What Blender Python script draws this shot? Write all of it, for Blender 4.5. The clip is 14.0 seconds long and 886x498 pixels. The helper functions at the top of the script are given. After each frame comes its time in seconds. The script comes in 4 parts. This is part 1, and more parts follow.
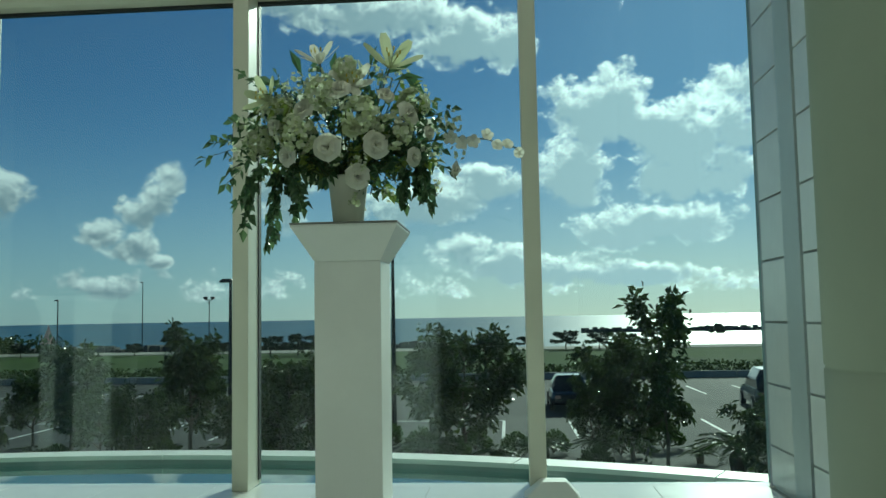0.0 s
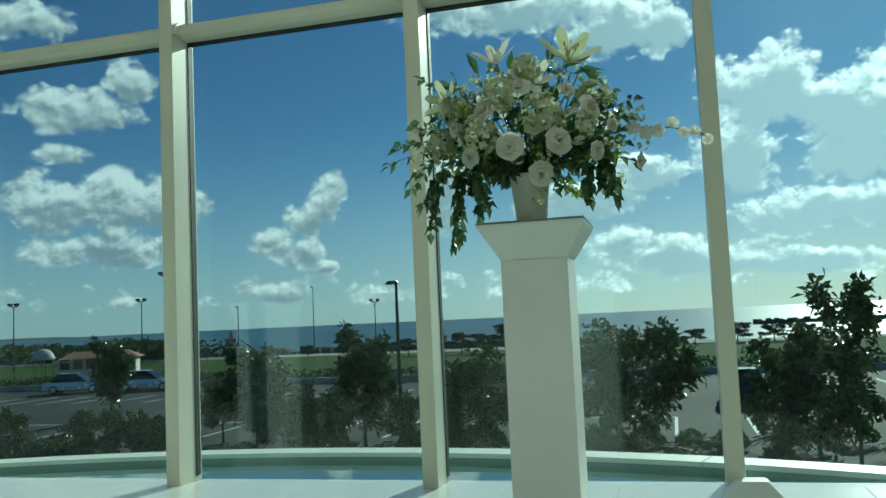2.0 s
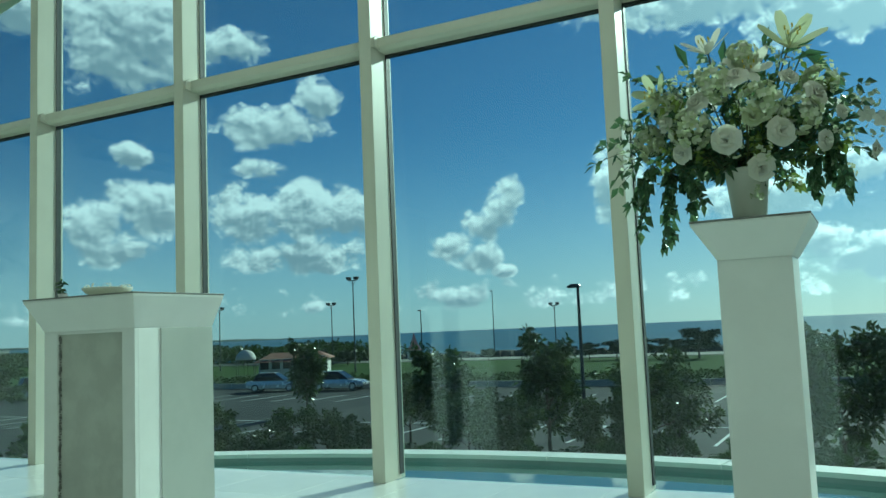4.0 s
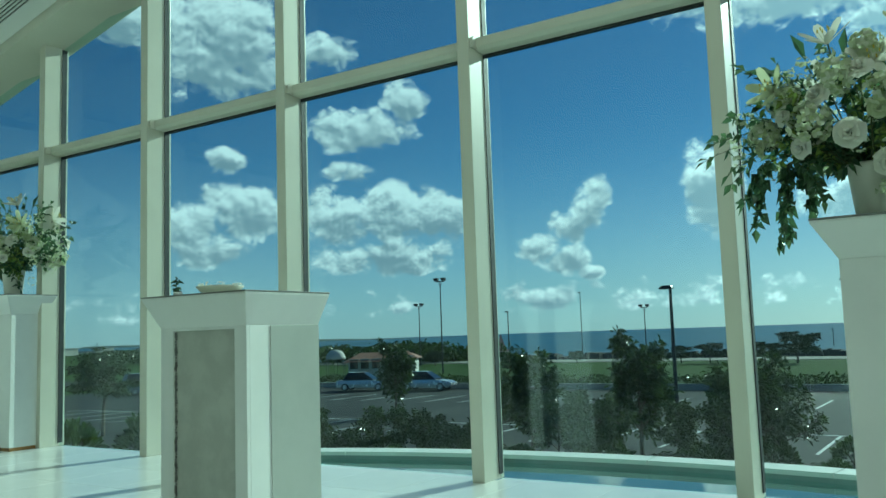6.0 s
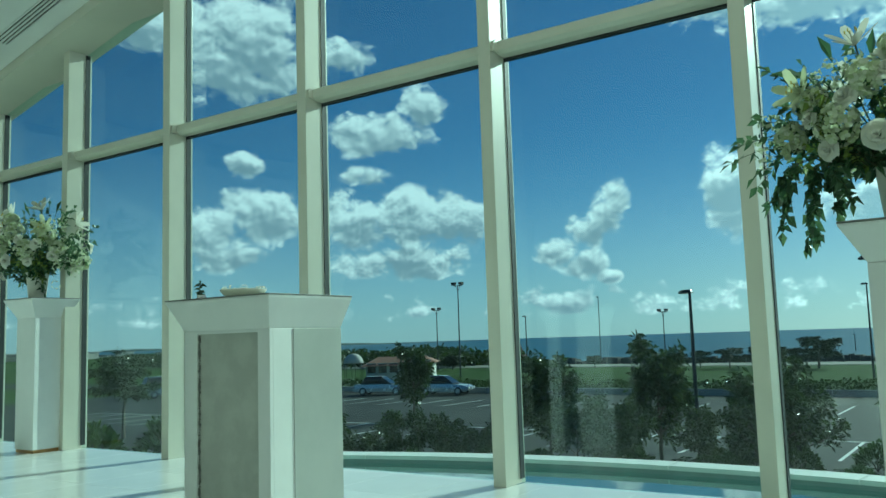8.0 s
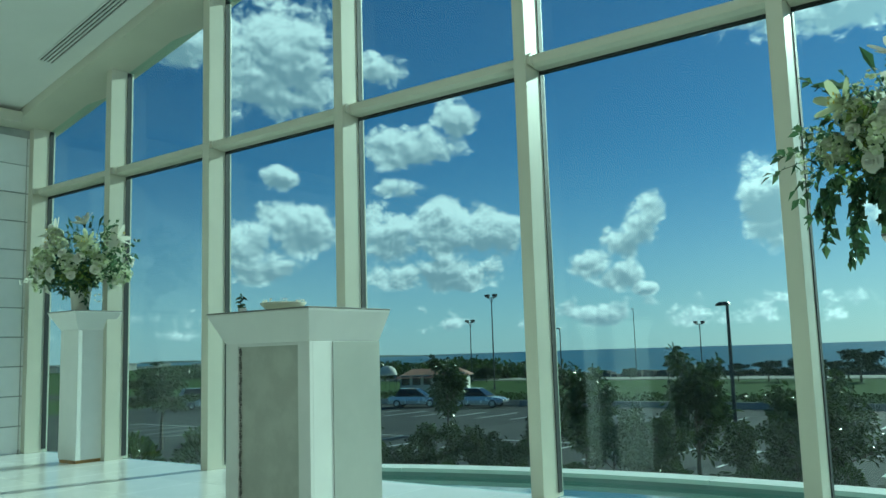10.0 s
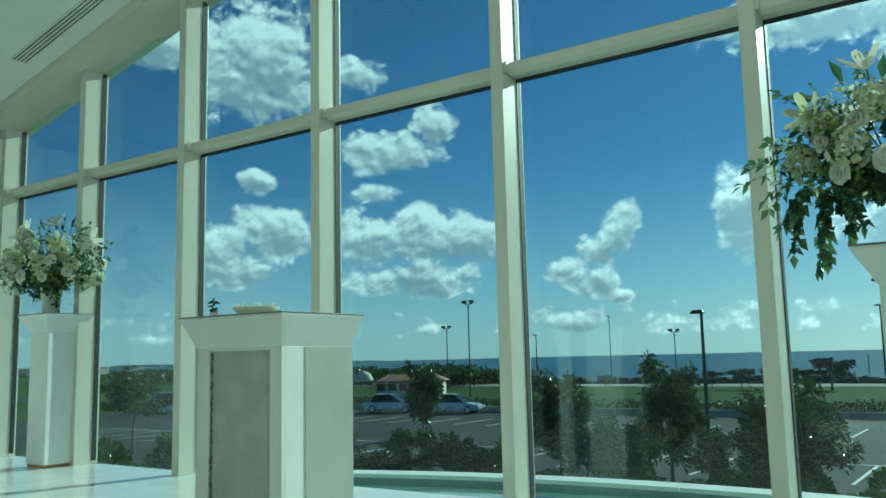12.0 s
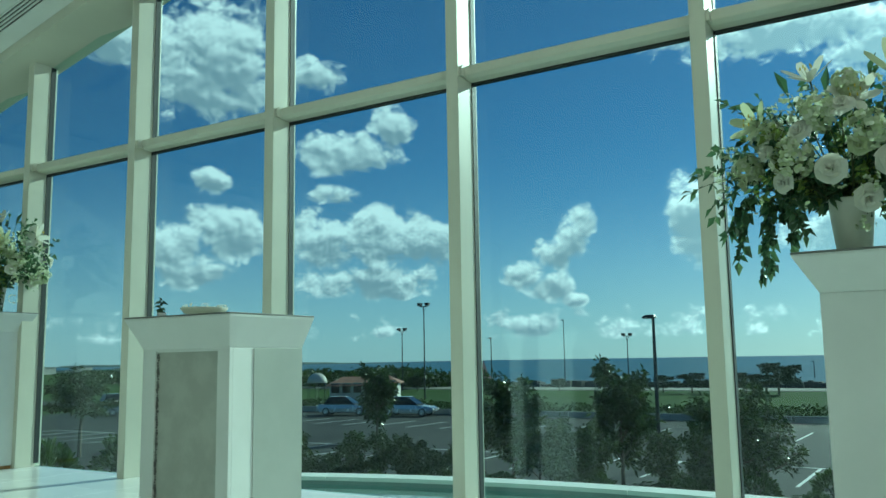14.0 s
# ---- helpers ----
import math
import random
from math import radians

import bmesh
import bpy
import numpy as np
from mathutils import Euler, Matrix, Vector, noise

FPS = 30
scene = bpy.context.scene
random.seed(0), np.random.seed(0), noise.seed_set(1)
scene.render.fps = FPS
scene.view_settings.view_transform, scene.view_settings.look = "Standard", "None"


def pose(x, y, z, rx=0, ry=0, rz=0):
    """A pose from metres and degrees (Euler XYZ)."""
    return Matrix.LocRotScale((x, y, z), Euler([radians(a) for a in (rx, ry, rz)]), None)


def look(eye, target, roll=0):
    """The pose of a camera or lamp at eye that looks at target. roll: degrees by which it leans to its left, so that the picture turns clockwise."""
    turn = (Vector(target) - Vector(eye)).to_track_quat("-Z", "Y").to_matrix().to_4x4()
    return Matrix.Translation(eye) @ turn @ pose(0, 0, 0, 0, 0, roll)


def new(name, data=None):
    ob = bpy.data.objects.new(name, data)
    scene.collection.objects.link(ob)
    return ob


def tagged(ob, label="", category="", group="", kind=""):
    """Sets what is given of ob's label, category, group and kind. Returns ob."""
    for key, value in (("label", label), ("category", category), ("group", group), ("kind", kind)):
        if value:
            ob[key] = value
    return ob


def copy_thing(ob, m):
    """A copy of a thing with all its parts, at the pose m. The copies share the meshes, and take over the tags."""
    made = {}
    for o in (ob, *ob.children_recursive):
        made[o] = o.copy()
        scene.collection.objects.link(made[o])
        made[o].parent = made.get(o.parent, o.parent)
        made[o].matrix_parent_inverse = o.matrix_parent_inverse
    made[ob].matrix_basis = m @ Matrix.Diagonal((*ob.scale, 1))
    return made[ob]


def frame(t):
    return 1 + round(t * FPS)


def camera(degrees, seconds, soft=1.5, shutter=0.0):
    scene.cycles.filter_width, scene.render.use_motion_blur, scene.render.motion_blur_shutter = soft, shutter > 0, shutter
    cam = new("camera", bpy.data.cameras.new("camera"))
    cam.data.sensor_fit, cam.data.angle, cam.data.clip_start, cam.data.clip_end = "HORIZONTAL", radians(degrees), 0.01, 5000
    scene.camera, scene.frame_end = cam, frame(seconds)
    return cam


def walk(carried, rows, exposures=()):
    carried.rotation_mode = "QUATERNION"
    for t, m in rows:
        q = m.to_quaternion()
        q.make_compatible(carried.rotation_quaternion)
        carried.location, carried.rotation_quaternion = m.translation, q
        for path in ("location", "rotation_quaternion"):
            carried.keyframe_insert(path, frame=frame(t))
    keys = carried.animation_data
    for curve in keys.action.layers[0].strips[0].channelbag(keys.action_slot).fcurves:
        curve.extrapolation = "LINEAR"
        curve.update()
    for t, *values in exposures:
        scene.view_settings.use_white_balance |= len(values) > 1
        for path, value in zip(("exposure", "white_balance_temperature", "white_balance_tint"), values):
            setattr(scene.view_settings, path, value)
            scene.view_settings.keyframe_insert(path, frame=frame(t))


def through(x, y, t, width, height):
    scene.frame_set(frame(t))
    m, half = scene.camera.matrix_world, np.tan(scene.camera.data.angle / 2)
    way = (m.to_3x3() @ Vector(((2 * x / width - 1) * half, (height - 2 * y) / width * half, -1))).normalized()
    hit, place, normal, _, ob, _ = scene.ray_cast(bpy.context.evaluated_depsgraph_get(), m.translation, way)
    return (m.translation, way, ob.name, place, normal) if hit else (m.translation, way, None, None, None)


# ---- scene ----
cam = camera(55.6, 14.0)
EXPOSURES = ((0, -0.2, 6150, 2), (1.5, -0.14, 6050, 1), (2.5, 0.05, 5900, -2), (4, 0.13, 5600, -7), (14, 0.18, 5500, -9))
PATH = [
    (0, (0.28, -0.464, 0.924), (0.128, 1.524, 1.085), -1.0),
    (0.5, (0.251, -0.455, 0.927), (0.02, 1.525, 1.087), -1.3),
    (1, (0.225, -0.454, 0.928), (-0.103, 1.512, 1.095), -1.8),
    (1.5, (0.2, -0.464, 0.928), (-0.21, 1.486, 1.096), -2.3),
    (2, (0.166, -0.473, 0.931), (-0.353, 1.451, 1.097), -2.6),
    (2.5, (0.129, -0.481, 0.936), (-0.498, 1.409, 1.124), -2.3),
    (3, (0.104, -0.488, 0.934), (-0.62, 1.366, 1.131), -2.1),
    (3.5, (0.076, -0.485, 0.933), (-0.733, 1.334, 1.125), -2.3),
    (4, (0.045, -0.483, 0.932), (-0.865, 1.288, 1.125), -2.4),
    (6.5, (-0.036, -0.522, 0.924), (-1.128, 1.141, 1.13), -1.8),
    (7, (-0.041, -0.524, 0.923), (-1.13, 1.141, 1.134), -1.6),
    (7.5, (-0.036, -0.53, 0.924), (-1.129, 1.131, 1.14), -1.7),
    (8, (-0.049, -0.526, 0.923), (-1.169, 1.117, 1.138), -1.8),
    (8.5, (-0.062, -0.536, 0.923), (-1.238, 1.065, 1.147), -2.1),
    (11, (-0.049, -0.553, 0.93), (-1.225, 1.044, 1.187), -1.5),
    (11.5, (-0.044, -0.553, 0.928), (-1.194, 1.063, 1.189), -1.4),
    (12, (-0.04, -0.548, 0.928), (-1.177, 1.077, 1.186), -1.3),
    (12.5, (-0.041, -0.546, 0.926), (-1.169, 1.085, 1.183), -1.2),
    (13, (-0.037, -0.548, 0.927), (-1.159, 1.087, 1.187), -1.0),
    (13.5, (-0.032, -0.546, 0.926), (-1.121, 1.111, 1.187), -0.9),
    (14, (-0.023, -0.534, 0.929), (-1.074, 1.148, 1.191), -0.9),
]
walk(cam, [(t, look(eye, target, roll)) for t, eye, target, roll in PATH], EXPOSURES)

# ---- world, sun, exposure ----
SUN_AZ, SUN_EL = radians(14), radians(25)
GLASS_Y, FLOOR_END = 4.27, 4.20
GROUND = -3.3
SEA = -4.6


class Nodes:
    """Short way to wire node trees."""

    def __init__(self, tree):
        self.t = tree
        tree.nodes.clear()

    def n(self, kind):
        return self.t.nodes.new(kind)

    def put(self, socket, value):
        if isinstance(value, bpy.types.NodeSocket):
            self.t.links.new(value, socket)
        else:
            socket.default_value = value

    def math(self, op, a, b=0.0, c=0.0, clamp=False):
        node = self.n("ShaderNodeMath")
        node.operation, node.use_clamp = op, clamp
        for s, v in zip(node.inputs, (a, b, c)):
            self.put(s, v)
        return node.outputs[0]

    def noise(self, vec, scale, detail=4.0, rough=0.55, distortion=0.0):
        node = self.n("ShaderNodeTexNoise")
        if vec is not None:
            self.put(node.inputs["Vector"], vec)
        node.inputs["Scale"].default_value = scale
        node.inputs["Detail"].default_value = detail
        node.inputs["Roughness"].default_value = rough
        node.inputs["Distortion"].default_value = distortion
        return node.outputs["Fac"]

    def ramp(self, fac, a, b):
        """0 below a, 1 above b, smooth between."""
        node = self.n("ShaderNodeMapRange")
        node.interpolation_type = "SMOOTHSTEP"
        self.put(node.inputs["Value"], fac)
        node.inputs["From Min"].default_value, node.inputs["From Max"].default_value = a, b
        return node.outputs["Result"]

    def mix(self, fac, a, b, blend="MIX"):
        node = self.n("ShaderNodeMix")
        node.data_type, node.blend_type = "RGBA", blend
        self.put(node.inputs[0], fac)
        for s, v in ((node.inputs[6], a), (node.inputs[7], b)):
            self.put(s, (*v, 1.0) if isinstance(v, tuple) and len(v) == 3 else v)
        return node.outputs[2]


# clouds: azimuth and height of the middle, half width, half height (degrees)
SUNNY_CLOUDS = (
    (6.8, 13.5, 3.2, 2.6), (4.8, 9.7, 2.8, 2.3), (11.5, 11, 3.7, 3.4), (14.8, 12.6, 2.1, 2.6), (14.6, 9.2, 1.9, 1.4), (8, 5.8, 3.6, 1.3),
    (12.7, 6, 2.4, 1.2), (-3, 4.4, 2.3, 1.3), (1.2, 3.4, 4.2, 1.3), (7.5, 2.6, 4.7, 0.8), (-2, 8.8, 2.9, 1.4), (-5.7, 7.5, 4.1, 1.2),
    (-9.8, 20.4, 6.7, 1.5), (-3.5, 18.9, 2.9, 2), (0, 18.5, 2.1, 1.6), (-22.4, 9.2, 1.1, 1), (-23.4, 8, 1.1, 1.3), (-24.5, 6.9, 1.3, 1.1),
    (-26.2, 5.7, 1.6, 1.0), (-24.7, 4.9, 1.5, 1),
)
FAR_CLOUDS = (
    (-36.8, 8, 2.7, 2.4), (-40.1, 8.1, 1.9, 1.9), (-33.3, 7.9, 2.4, 1.6), (-36.9, 5.5, 4.2, 1.2), (-38.5, 14, 3.3, 1.3), (-35.5, 16, 1.4, 1.4),
    (-47.5, 12, 1.4, 0.8), (-39, 11.2, 1.6, 0.7), (-46.4, 8.6, 2.8, 1.5), (-49.7, 7.5, 2, 1.7), (-49, 5.8, 2, 0.8), (-47.7, 20.1, 3.9, 3.9),
    (-41.5, 19.1, 2.2, 1.2), (-15.1, 9.2, 1.7, 2.7), (-23.1, 3.9, 0.8, 0.4), (-26, 2.2, 1.8, 0.8), (-54.4, 20.4, 3.3, 1.4),
)
world = bpy.data.worlds.new("daylight")
scene.world = world
world.use_nodes = True
w = Nodes(world.node_tree)
way = w.n("ShaderNodeTexCoord").outputs["Generated"]
xyz = w.n("ShaderNodeSeparateXYZ")
w.put(xyz.inputs[0], way)
az = w.math("MULTIPLY", w.math("ARCTAN2", xyz.outputs[0], xyz.outputs[1]), 57.2958)
el = w.math("MULTIPLY", w.math("ARCSINE", xyz.outputs[2]), 57.2958)
flat = w.n("ShaderNodeCombineXYZ")
w.put(flat.inputs[0], az)
w.put(flat.inputs[1], w.math("MULTIPLY", el, 1.25))


def lumps(vec, scale):
    """Rounded heads: high in the middle of each cell."""
    v = w.n("ShaderNodeTexVoronoi")
    v.feature = "SMOOTH_F1"
    w.put(v.inputs["Vector"], vec)
    v.inputs["Scale"].default_value = scale
    v.inputs["Smoothness"].default_value = 0.35
    return w.math("SUBTRACT", 0.48, v.outputs["Distance"])


def cloud_field(vec):
    """Broad billows with smaller rounded heads on them."""
    warp = w.n("ShaderNodeTexNoise")
    w.put(warp.inputs["Vector"], vec)
    warp.inputs["Scale"].default_value, warp.inputs["Detail"].default_value = 0.7, 3.0
    bent = w.n("ShaderNodeVectorMath")
    bent.operation = "MULTIPLY_ADD"
    w.put(bent.inputs[0], warp.outputs["Color"])
    bent.inputs[1].default_value = (1.3, 1.3, 0)
    w.put(bent.inputs[2], vec)
    p = bent.outputs[0]
    broad = w.math("MULTIPLY", w.math("SUBTRACT", w.noise(vec, 0.30, 4.0, 0.5), 0.5), 2.6)
    heads = w.math("ADD", w.math("MULTIPLY", lumps(p, 0.48), 1.0), w.math("MULTIPLY", lumps(p, 1.15), 0.6))
    heads = w.math("ADD", heads, w.math("MULTIPLY", lumps(p, 2.7), 0.32))
    return w.math("ADD", w.math("ADD", broad, heads), w.math("MULTIPLY", w.math("SUBTRACT", w.noise(vec, 3.0, 4.0, 0.6), 0.5), 0.5))


puff = cloud_field(flat.outputs[0])
moved = w.n("ShaderNodeVectorMath")
moved.operation = "ADD"
w.put(moved.inputs[0], flat.outputs[0])
moved.inputs[1].default_value = (0.22, 0.5, 0)
relief = w.math("SUBTRACT", puff, cloud_field(moved.outputs[0]))
best, shade = None, None
for ca, ce, ra, re in SUNNY_CLOUDS + FAR_CLOUDS:
    da = w.math("DIVIDE", w.math("SUBTRACT", az, ca), ra)
    de = w.math("DIVIDE", w.math("SUBTRACT", el, ce), re)
    body = w.math("SUBTRACT", 1.3, w.math("ADD", w.math("MULTIPLY", da, da), w.math("MULTIPLY", de, de)))
    lift = w.math("MULTIPLY", w.math("MAXIMUM", w.math("ADD", body, 0.4), 0.0), de)
    best = body if best is None else w.math("MAXIMUM", best, body)
    shade = lift if shade is None else w.math("ADD", shade, lift)
# scattered small clouds elsewhere and a bank of them low over the sea
low = w.math("MULTIPLY", w.ramp(el, 0.2, 1.6), w.math("SUBTRACT", 1.0, w.ramp(el, 2.6, 5.4)))
spread = w.noise(flat.outputs[0], 0.11, 3.0, 0.5)
bank = w.math("SUBTRACT", w.math("MULTIPLY", low, w.math("ADD", spread, 2.5)), 3.2)
away = w.math("MULTIPLY", w.ramp(w.math("ABSOLUTE", w.math("ADD", az, 20.0)), 45.0, 60.0), w.math("ADD", w.math("MULTIPLY", spread, 2.0), 1.2))
best = w.math("MAXIMUM", w.math("MAXIMUM", best, bank), w.math("SUBTRACT", away, 3.2))
dense = w.math("ADD", w.math("MAXIMUM", best, -3.2), w.math("MULTIPLY", puff, 1.35))
cover = w.ramp(dense, -0.32, 0.66)
sky = w.n("ShaderNodeTexSky")
sky.sky_type, sky.sun_disc = "NISHITA", False
sky.sun_elevation, sky.sun_rotation = SUN_EL, SUN_AZ
sky.air_density, sky.dust_density, sky.ozone_density, sky.altitude = 1.0, 0.25, 3.0, 0.0
tone = w.math("ADD", w.math("MULTIPLY", shade, 0.55), w.math("MULTIPLY", relief, 0.95))
sunward = w.ramp(w.math("ABSOLUTE", w.math("SUBTRACT", az, 14.0)), 46.0, 0.0)
tone = w.math("ADD", tone, w.math("MULTIPLY", dense, w.math("SUBTRACT", -0.15, w.math("MULTIPLY", sunward, 0.72))))
lit = w.ramp(tone, -0.75, 0.65)
white = w.mix(lit, (4.4, 5.6, 6.6), (14.6, 15.4, 15.6))
white = w.mix(1.0, white, w.mix(sunward, (1.0, 1.0, 1.0), (2.5, 2.4, 2.25)), "MULTIPLY")
deep = w.mix(1.0, sky.outputs[0], (0.52, 0.80, 1.04), "MULTIPLY")
haze = w.math("POWER", w.ramp(el, 17.0, -1.0), 1.6)
deep = w.mix(w.math("MULTIPLY", haze, 0.54), deep, w.mix(sunward, (8.6, 10.4, 11.6), (18.5, 18.4, 17.4)))
both = w.mix(w.math("MULTIPLY", cover, 0.94), deep, white)
bg = w.n("ShaderNodeBackground")
w.put(bg.inputs[0], both)
bg.inputs[1].default_value = 0.055
w.put(w.n("ShaderNodeOutputWorld").inputs[0], bg.outputs[0])

sun = new("sun", bpy.data.lights.new("sun", "SUN"))
sun.data.energy, sun.data.angle, sun.data.color = 5.0, radians(0.53), (1.0, 0.94, 0.80)
sun_way = Vector((math.sin(SUN_AZ) * math.cos(SUN_EL), math.cos(SUN_AZ) * math.cos(SUN_EL), math.sin(SUN_EL)))
sun.matrix_world = look(sun_way * 60, (0, 0, 0))


# ---- materials ----
def material(name, base, rough=0.5, metal=0.0, var=0.12, scale=6.0, grain=60.0, bump=0.05, second=None, spec=0.5, per_object=0.0, coat=0.0):
    """A surface with broad stains and a fine grain."""
    m = bpy.data.materials.new(name)
    m.use_nodes = True
    k = Nodes(m.node_tree)
    p = k.n("ShaderNodeBsdfPrincipled")
    where = k.n("ShaderNodeTexCoord").outputs["Object"]
    broad = k.noise(where, scale, 5.0, 0.6)
    small = k.noise(where, grain, 3.0, 0.6)
    dark = tuple(c * (1 - 1.6 * var) for c in base) if second is None else second
    colour = k.mix(k.ramp(broad, 0.36, 0.66), dark, tuple(base))
    colour = k.mix(k.math("MULTIPLY", small, 0.55 * var * 4, clamp=True), colour, tuple(min(1, c * 1.12) for c in base))
    if per_object:
        r = k.n("ShaderNodeObjectInfo").outputs["Random"]
        hsv = k.n("ShaderNodeHueSaturation")
        k.put(hsv.inputs["Value"], k.math("ADD", 1 - per_object, k.math("MULTIPLY", r, 2 * per_object)))
        k.put(hsv.inputs["Color"], colour)
        colour = hsv.outputs[0]
    k.put(p.inputs["Base Color"], colour)
    k.put(p.inputs["Roughness"], k.math("ADD", rough - 0.06, k.math("MULTIPLY", broad, 0.14), clamp=True))
    p.inputs["Metallic"].default_value = metal
    p.inputs["Specular IOR Level"].default_value = spec
    p.inputs["Coat Weight"].default_value = coat
    if bump:
        b = k.n("ShaderNodeBump")
        b.inputs["Strength"].default_value, b.inputs["Distance"].default_value = bump, 0.01
        k.put(b.inputs["Height"], small)
        k.put(p.inputs["Normal"], b.outputs[0])
    k.put(k.n("ShaderNodeOutputMaterial").inputs[0], p.outputs[0])
    return m


def leaf_material(name, base, second, rough=0.35, through=0.3, spec=0.5):
    """Leaves and petals: colour varies from piece to piece and some light passes through."""
    m = bpy.data.materials.new(name)
    m.use_nodes = True
    k = Nodes(m.node_tree)
    p = k.n("ShaderNodeBsdfPrincipled")
    island = k.n("ShaderNodeNewGeometry").outputs["Random Per Island"]
    where = k.n("ShaderNodeTexCoord").outputs["Object"]
    colour = k.mix(island, base, second)
    colour = k.mix(k.math("MULTIPLY", k.noise(where, 30.0), 0.5), colour, tuple(c * 0.7 for c in base))
    k.put(p.inputs["Base Color"], colour)
    p.inputs["Roughness"].default_value = rough
    p.inputs["Specular IOR Level"].default_value = spec
    t = k.n("ShaderNodeBsdfTranslucent")
    k.put(t.inputs[0], colour)
    mixer = k.n("ShaderNodeMixShader")
    mixer.inputs[0].default_value = through
    k.put(mixer.inputs[1], p.outputs[0])
    k.put(mixer.inputs[2], t.outputs[0])
    k.put(k.n("ShaderNodeOutputMaterial").inputs[0], mixer.outputs[0])
    return m


def glass_material(name, tint, gloss=0.9):
    m = bpy.data.materials.new(name)
    m.use_nodes = True
    k = Nodes(m.node_tree)
    clear = k.n("ShaderNodeBsdfTransparent")
    clear.inputs[0].default_value = (*tint, 1)
    shine = k.n("ShaderNodeBsdfGlossy")
    shine.inputs["Roughness"].default_value = 0.0
    shine.inputs["Color"].default_value = (gloss, gloss, gloss, 1)
    facing = k.n("ShaderNodeLayerWeight").outputs["Facing"]
    mixer = k.n("ShaderNodeMixShader")
    k.put(mixer.inputs[0], k.math("ADD", 0.034, k.math("MULTIPLY", k.math("POWER", facing, 5.0), 0.9)))
    k.put(mixer.inputs[1], clear.outputs[0])
    k.put(mixer.inputs[2], shine.outputs[0])
    k.put(k.n("ShaderNodeOutputMaterial").inputs[0], mixer.outputs[0])
    return m


def water_material(name, base, scale, strength, rough, stretch=(1, 1, 1), detail=4.0, spec=0.5):
    m = bpy.data.materials.new(name)
    m.use_nodes = True
    k = Nodes(m.node_tree)
    p = k.n("ShaderNodeBsdfPrincipled")
    where = k.n("ShaderNodeTexCoord").outputs["Object"]
    mapping = k.n("ShaderNodeMapping")
    mapping.inputs["Scale"].default_value = stretch
    k.put(mapping.inputs[0], where)
    swell = k.noise(mapping.outputs[0], scale, detail, 0.6)
    broad = k.noise(mapping.outputs[0], scale * 0.03, 3.0, 0.5)
    k.put(p.inputs["Base Color"], k.mix(k.ramp(broad, 0.4, 0.62), base, tuple(c * 1.35 for c in base)))
    p.inputs["Roughness"].default_value = rough
    p.inputs["IOR"].default_value = 1.33
    p.inputs["Specular IOR Level"].default_value = spec
    b = k.n("ShaderNodeBump")
    b.inputs["Strength"].default_value, b.inputs["Distance"].default_value = strength, 0.25
    k.put(b.inputs["Height"], swell)
    k.put(p.inputs["Normal"], b.outputs[0])
    k.put(k.n("ShaderNodeOutputMaterial").inputs[0], p.outputs[0])
    return m


M_FRAME = material("cream_painted_aluminium", (0.66, 0.65, 0.54), 0.38, 0.0, 0.03, 2.0, 90, 0.02)
M_WHITE = material("white_lacquered_board", (0.80, 0.81, 0.78), 0.36, 0.0, 0.03, 3.0, 70, 0.02)
M_CEIL = material("white_ceiling_plaster", (0.78, 0.79, 0.76), 0.8, 0.0, 0.03, 1.2, 120, 0.04)
M_WALL = material("white_wall_plaster", (0.78, 0.78, 0.74), 0.75, 0.0, 0.04, 1.0, 90, 0.04)
M_TILE = material("white_glazed_wall_tile", (0.86, 0.88, 0.86), 0.2, 0.0, 0.04, 2.5, 60, 0.01, per_object=0.03)
M_COLUMN = material("sage_cream_plaster", (0.40, 0.44, 0.35), 0.8, 0.0, 0.05, 1.0, 90, 0.05)
M_BAND = material("blue_grey_stone_band", (0.56, 0.62, 0.63), 0.35, 0.0, 0.06, 2, 40, 0.02)
M_JOINT = material("grey_tile_joint", (0.42, 0.44, 0.43), 0.85, 0.0, 0.1, 8, 80, 0.05)
M_FLOOR = material("polished_white_marble", (0.80, 0.80, 0.78), 0.16, 0.0, 0.035, 1.6, 30, 0.004, per_object=0.02)
M_LINEN = material("grey_woven_linen", (0.56, 0.57, 0.51), 0.9, 0.0, 0.1, 7.0, 260, 0.5)
# darker copy of the altar white: shade put into the colour
M_SIDE_SHADE = material("grey_painted_shade", (0.44, 0.46, 0.42), 0.42, 0.0, 0.05, 3.0, 80, 0.03)
M_LACE = material("dark_grey_lace_trim", (0.20, 0.20, 0.18), 0.9, 0.0, 0.25, 40, 200, 0.5)
M_WOOD = material("amber_wood_plinth", (0.45, 0.25, 0.08), 0.45, 0.0, 0.2, 9, 60, 0.06)
M_TOP = material("dark_grey_laminate", (0.20, 0.20, 0.18), 0.35, 0.0, 0.08, 5, 60, 0.02)
M_DARK = material("black_vent_slot", (0.02, 0.02, 0.02), 0.7)
M_GASKET = material("dark_glazing_gasket", (0.03, 0.035, 0.035), 0.6)
M_PANE = glass_material("tinted_window_glass", (0.83, 0.95, 0.92))
M_COPING = material("white_pool_coping_stone", (0.78, 0.78, 0.74), 0.55, 0.0, 0.05, 2, 50, 0.05)
M_POOLWALL = material("grey_green_pool_tile", (0.24, 0.31, 0.30), 0.4, 0.0, 0.08, 4, 40, 0.03)
M_POOLBED = material("pale_turquoise_pool_bed", (0.28, 0.47, 0.47), 0.6, 0.0, 0.06, 1, 20, 0.03)
